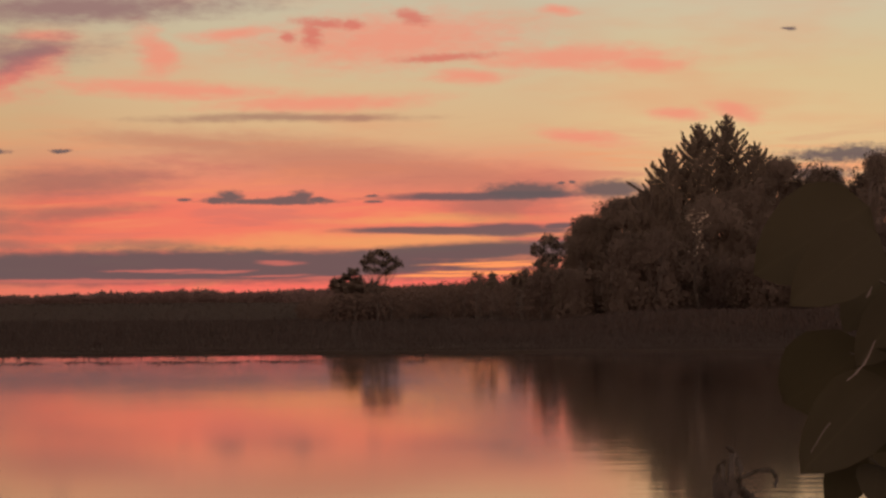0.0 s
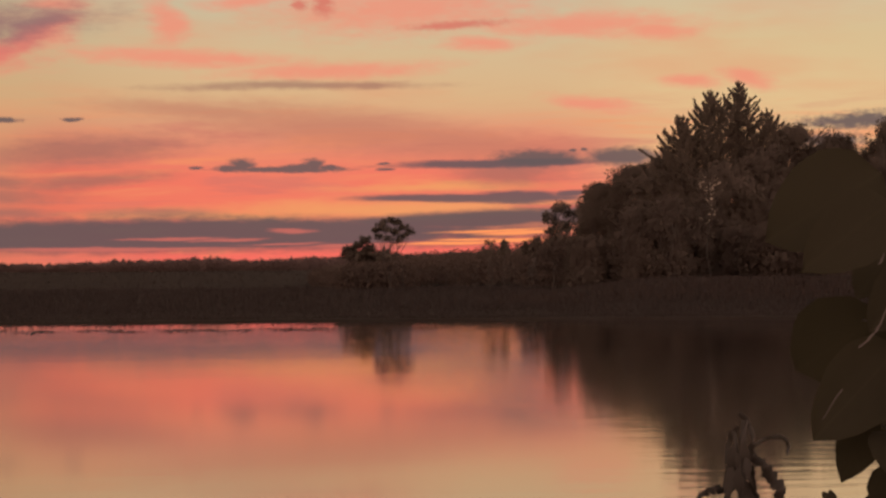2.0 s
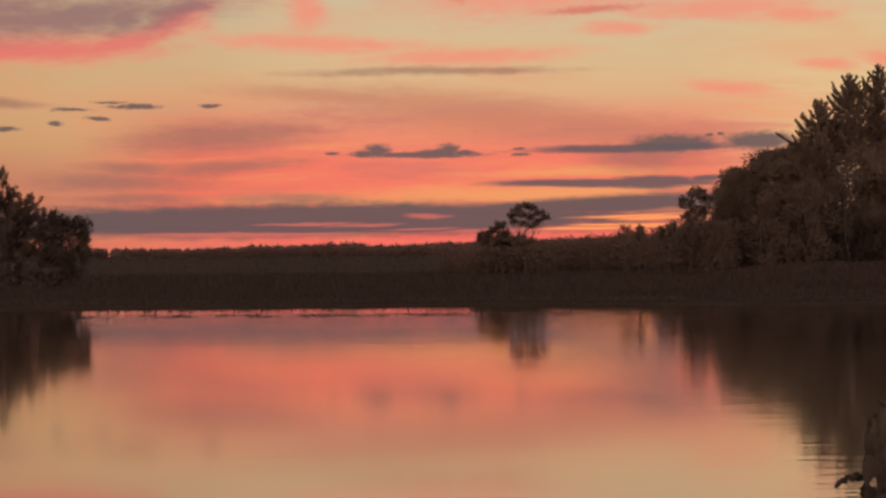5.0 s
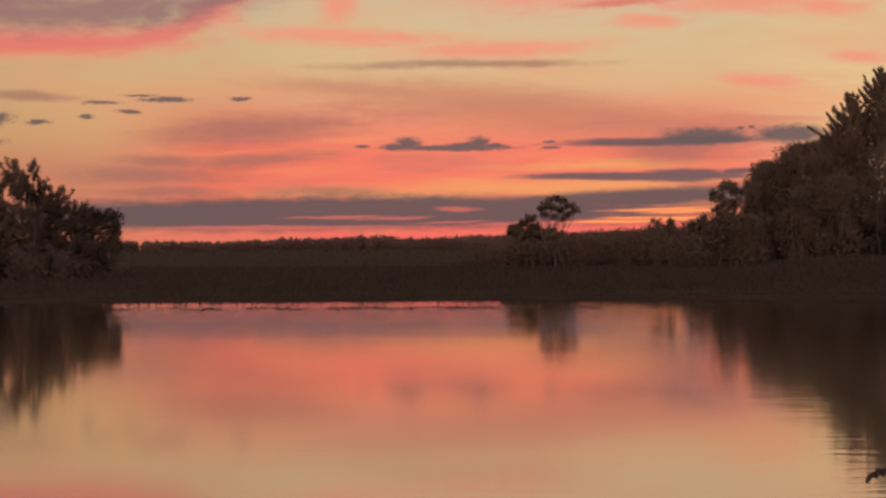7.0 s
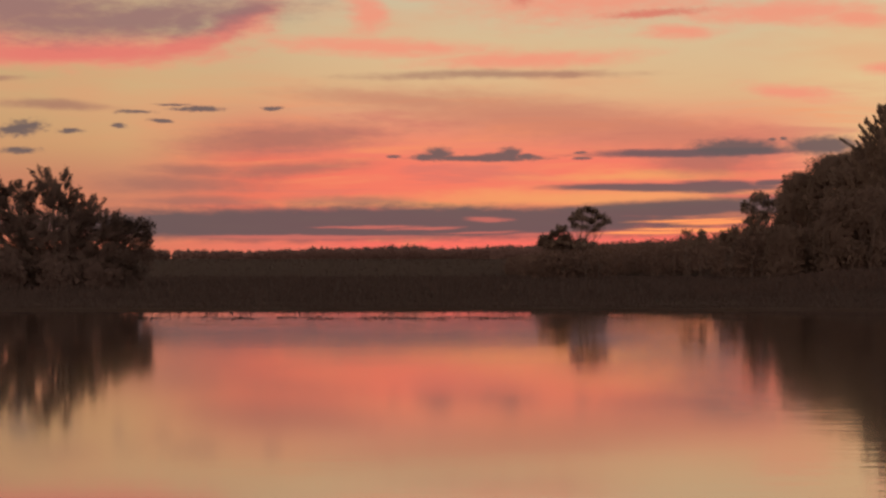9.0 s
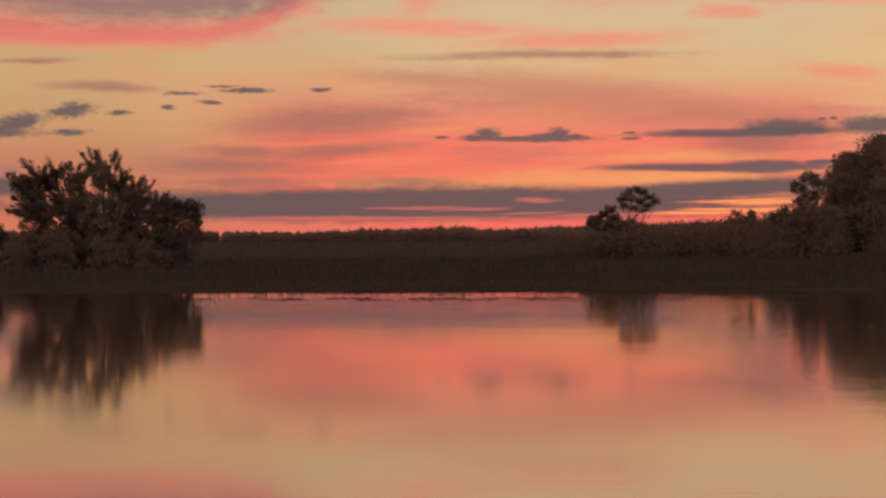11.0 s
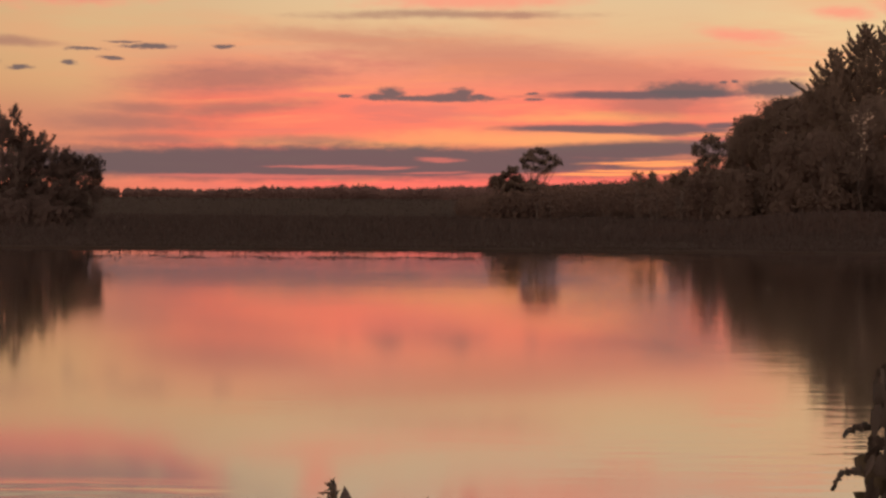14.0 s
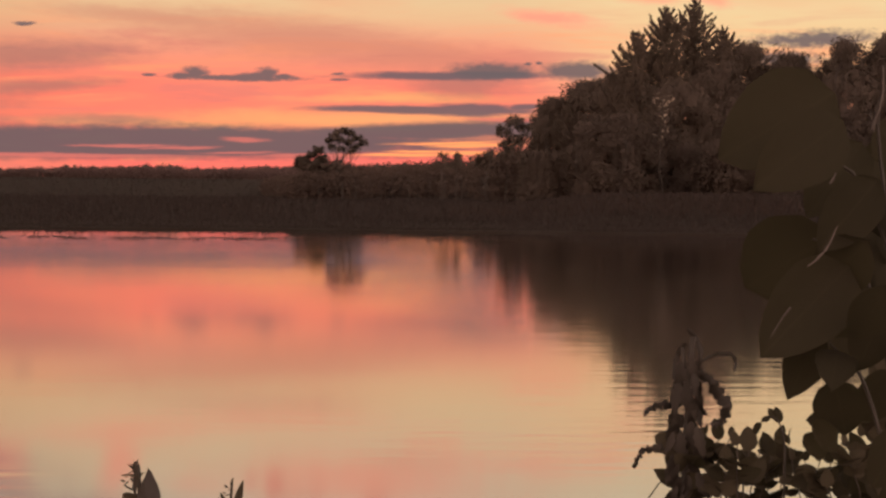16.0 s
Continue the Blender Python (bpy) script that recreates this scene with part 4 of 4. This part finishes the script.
def bushy_plant(az, d, tips, seed, label, size=0.042):
    """A low leafy plant: stems from one root to the tips, with leaves along their upper ends."""
    rng = np.random.default_rng(seed)
    ob = rooted("bank_plant", label, "plant", az, d, "leafy plants on the bank")
    o = ob.matrix_basis.translation
    for a, e in tips:
        end = at(a, e, d + rng.uniform(-0.12, 0.12)) - o
        line = smooth_line([(0, 0, 0), end * 0.5 + Vector((rng.normal(0, 0.04), rng.normal(0, 0.05), 0.06)), end + Vector((rng.normal(0, 0.05), 0, -0.14)), end], 5)
        twig = stem(ob, line, 0.0018)
        long = end.length
        for k in range(14):
            t = 1 - rng.uniform(0.005, 0.012) * k / long
            j = max(0, int(t * (len(line) - 1)) - 1)
            b = line[j].lerp(line[j + 1], min(1, t * (len(line) - 1) - j)) if k else line[-1]
            side = Vector((rng.choice((-1, 1)) * rng.uniform(0.5, 1), rng.uniform(-0.6, 0.6), rng.uniform(-0.3, 0.7))).normalized()
            if k == 0:
                side = Vector((rng.uniform(-0.4, 0.4), 0, 1)).normalized()
            leaf_at(twig, ROUND + OVAL[:2], b, b + side * size * rng.uniform(0.5, 1.35), TO_EYE + Vector(rng.normal(0, 0.8, 3)), rng)
    return ob


LEAFY = "leafy green plant with small round leaves on the bank"
bushy_plant(13.2, 3.05, [(12.95, -6.6), (13.12, -6.35), (13.48, -6.5), (13.8, -6.4), (13.97, -6.65), (13.7, -7.1), (13.3, -7.4)], 201, LEAFY, 0.028)
bushy_plant(14.8, 3.1, [(14.6, -6.7), (14.9, -6.9), (15.08, -6.58), (15.37, -6.5), (15.45, -7.0), (14.8, -7.6)], 202, LEAFY, 0.028)
bushy_plant(16.4, 3.0, [(15.78, -7.0), (16.2, -7.0), (16.5, -7.05), (16.84, -6.5), (17.3, -6.3), (17.1, -6.9), (16.4, -7.7), (17.0, -7.7), (15.9, -7.8)], 203, LEAFY, 0.028)
bushy_plant(18.0, 2.9, [(17.6, -5.2), (18.0, -4.6), (18.3, -5.6), (17.9, -6.6), (18.4, -7.4), (17.7, -7.6), (18.6, -4.0)], 204, LEAFY, 0.045)

# a young shoot with one upright bud leaf, and an arching sprig
rng = np.random.default_rng(205)
shoot = rooted("shoot", "thin upright shoot ending in a folded young leaf", "plant", 14.25, 3.0)
o = shoot.matrix_basis.translation
stem(shoot, smooth_line([(0, 0, 0), at(14.15, -9, 3.0) - o, at(14.2, -7.6, 3.0) - o, at(14.3, -6.75, 3.0) - o], 4), 0.0018)
leaf_at(shoot, ROUND, at(14.3, -6.78, 3.0) - o, at(14.25, -6.1, 3.0) - o, TO_EYE, rng)
leaf_at(shoot, ROUND, at(14.2, -7.6, 3.0) - o, at(14.75, -7.0, 3.0) - o, TO_EYE, rng)
sprig = rooted("shoot", "arching sprig with small drooping leaves", "plant", 15.2, 3.0)
o = sprig.matrix_basis.translation
stem(sprig, smooth_line([(0, 0, 0), at(15.25, -9, 3.0) - o, at(15.25, -6.7, 3.0) - o, at(15.1, -6.0, 3.0) - o, at(14.85, -5.85, 3.0) - o, at(14.55, -6.05, 3.0) - o], 4), 0.0018)
for a, e, a2, e2 in ((14.6, -6.0, 14.4, -6.25), (14.85, -5.85, 14.6, -5.95), (15.0, -5.9, 14.8, -5.6), (15.1, -6.0, 15.0, -5.55), (15.25, -6.5, 14.95, -6.4), (15.2, -6.3, 15.4, -6.55), (14.5, -6.05, 14.45, -6.35)):
    leaf_at(sprig, OVAL, at(a, e, 3.0) - o, at(a2, e2, 3.0) - o, TO_EYE, rng)

# a shrub with large leaves close to the camera
D = 1.5
shrub = rooted("leafy_shrub", "tall shrub with large dark glossy leaves on the bank", "shrub", 18.4, D)
o = shrub.matrix_basis.translation
rng = np.random.default_rng(301)
spot = lambda az, el, d=D: at(az, el, d) - o
stem(shrub, smooth_line([(0, 0, 0), spot(18.8, -25), spot(18.4, -10), spot(18.2, -3), spot(17.6, 2), spot(17.9, 3.2)], 4), 0.0022, name="branch")
stem(shrub, smooth_line([spot(18.3, -8), spot(17.4, -5.0), spot(16.8, -4.2), spot(16.4, -3.8)], 4), 0.0016, name="branch")
stem(shrub, smooth_line([spot(18.2, -2), spot(17.2, 0.5), spot(16.2, 1.2), spot(15.6, 1.6)], 4), 0.0016, name="branch")
stem(shrub, smooth_line([spot(18.3, -6), spot(17.5, -2.4), spot(16.6, -1.2), spot(15.9, -1.0)], 4), 0.0016, name="branch")
LARGE = [
    (16.45, 2.95, 13.45, 1.25, 3), (16.7, 2.2, 14.6, 0.55, 1), (16.5, -0.8, 13.95, -2.55, 3), (16.9, -1.7, 14.65, -4.15, 2), (16.15, -3.45, 15.29, -5.47, 0),
    (16.55, -4.75, 16.9, -6.4, 3), (16.7, -6.15, 15.8, -6.5, 1), (16.4, -6.45, 15.6, -6.76, 1), (16.45, -5.83, 16.0, -5.9, 1), (16.62, -4.0, 16.53, -4.72, 1),
    (17.0, -2.4, 15.6, -3.95, 1), (17.4, -1.0, 15.9, -2.6, 1), (17.2, 1.6, 15.9, -0.2, 1), (17.6, 0.6, 16.2, -1.2, 1),
    (17.9, 0.5, 19.0, -1.4, 1), (18.0, -2.4, 17.2, -4.6, 1), (18.2, -3.5, 19.2, -5.4, 1), (18.2, -4.5, 17.2, -6.0, 1), (18.5, -6.0, 17.6, -7.7, 1),
    (18.6, -7.2, 18.0, -8.9, 1), (17.8, 0.8, 18.6, 2.2, 2), (18.3, -1.0, 17.2, 0.8, 1), (17.9, -2.2, 17.1, -3.9, 1),
]
for a, e, a2, e2, kind in LARGE:
    off = rng.uniform(-0.1, 0.1)
    leaf_at(shrub, (POINTED, OVAL, BROAD, HEART)[kind], spot(a, e, D + off), spot(a2, e2, D + off + rng.uniform(-0.05, 0.05)), TO_EYE + Vector(rng.normal(0, 0.08, 3)), rng)

# smaller leaves that fill the shrub behind the large ones
for _ in range(130):
    a, e = rng.uniform(16.3, 19.8), rng.uniform(-8.8, 2.4)
    if a < float(np.interp(e, (-8.8, -6.6, -5.2, -4.0, -3.4, 0.0, 1.5, 2.4), (18.6, 18.3, 17.9, 17.8, 16.7, 16.6, 17.0, 17.6))):
        continue
    d = D + rng.uniform(0.12, 0.5)
    size = rng.uniform(0.8, 1.6)
    leaf_at(shrub, OVAL, spot(a, e, d), spot(a - size * rng.uniform(-0.4, 0.7), e - size * rng.uniform(0.4, 1), d + rng.uniform(-0.04, 0.04)), TO_EYE + Vector(rng.normal(0, 0.3, 3)), rng)

# pale ribbons added where gloss shows on the leaves: painted glints
for i, line in enumerate((((15.81, -1.74), (16.1, -1.5), (16.33, -1.2), (16.58, -0.66)), ((16.36, 0.5), (16.45, 0.62), (16.5, 0.8)))):
    ribbon(shrub, [spot(a, e, D - 0.13) for a, e in line], 0.0008, 560 + i, STRAW_AND_GLINT)

# dry twigs among the shrub's leaves
stem(shrub, smooth_line([spot(17.45, 1.9), spot(17.56, 2.3), spot(17.71, 2.84), spot(17.73, 3.7)], 4), 0.0017, STRAW_AND_GLINT, "dry_twig")
stem(shrub, smooth_line([spot(15.36, -2.87, 1.35), spot(15.18, -3.1, 1.35), spot(15.0, -3.4, 1.35), spot(14.82, -3.69, 1.35)], 4), 0.0006, STRAW_AND_GLINT, "dry_twig")

# low weeds whose tips rise into view
HOOKED = [leaf_mesh("leaf", STEM, 0.40, 1.25, 0.12, 0.05, seed=40)]
rng = np.random.default_rng(401)
for az, tips in ((-2.4, ((-2.62, -7.68), (-2.80, -7.86), (-2.44, -7.80), (-2.36, -7.9), (-2.48, -8.1))), (0.2, ((-0.15, -8.3),))):
    low = rooted("weed", "low dark weed with thin twigs and pointed leaves", "plant", az, 2.6, "low weeds")
    o = low.matrix_basis.translation
    for a, e in tips:
        end = at(a, e, 2.6 + rng.uniform(-0.01, 0.01)) - o
        knot = at(-2.5 if az < 0 else 0.1, -8.05 if az < 0 else -8.6, 2.6) - o
        line = smooth_line([(0, 0, 0), knot * 0.55 + Vector((rng.normal(0, 0.012), 0, 0.04)), knot, knot.lerp(end, 0.5) + Vector((0.004, 0, -0.002)), end], 4)
        stem(low, line, 0.0026)
        for k in range(7):
            b = line[-1].lerp(line[-8], k / 7)
            way = Vector((rng.normal(0, 0.8), rng.normal(0, 0.4), rng.uniform(0.0, 1.2))).normalized()
            leaf_at(low, SPEAR + CURLED[:1], b, b + way * rng.uniform(0.006, 0.013), TO_EYE + Vector(rng.normal(0, 0.6, 3)), rng)
    if az > 0:
        leaf_at(low, SPEAR, at(0.22, -8.6, 2.6) - o, at(0.43, -7.72, 2.6) - o, TO_EYE, rng)
        leaf_at(low, SPEAR, at(0.02, -8.5, 2.6) - o, at(-0.2, -8.05, 2.6) - o, TO_EYE, rng)
    if az < 0:
        leaf_at(low, HOOKED, at(-2.0, -8.75, 2.6) - o, at(-2.16, -7.40, 2.6) - o, TO_EYE, rng)
        leaf_at(low, HOOKED, at(-2.3, -8.9, 2.6) - o, at(-2.2, -7.62, 2.6) - o, TO_EYE + Vector((0.8, 0, 0)), rng)
        leaf_at(low, ROUND, at(-2.35, -8.5, 2.6) - o, at(-2.85, -8.1, 2.6) - o, TO_EYE, rng)
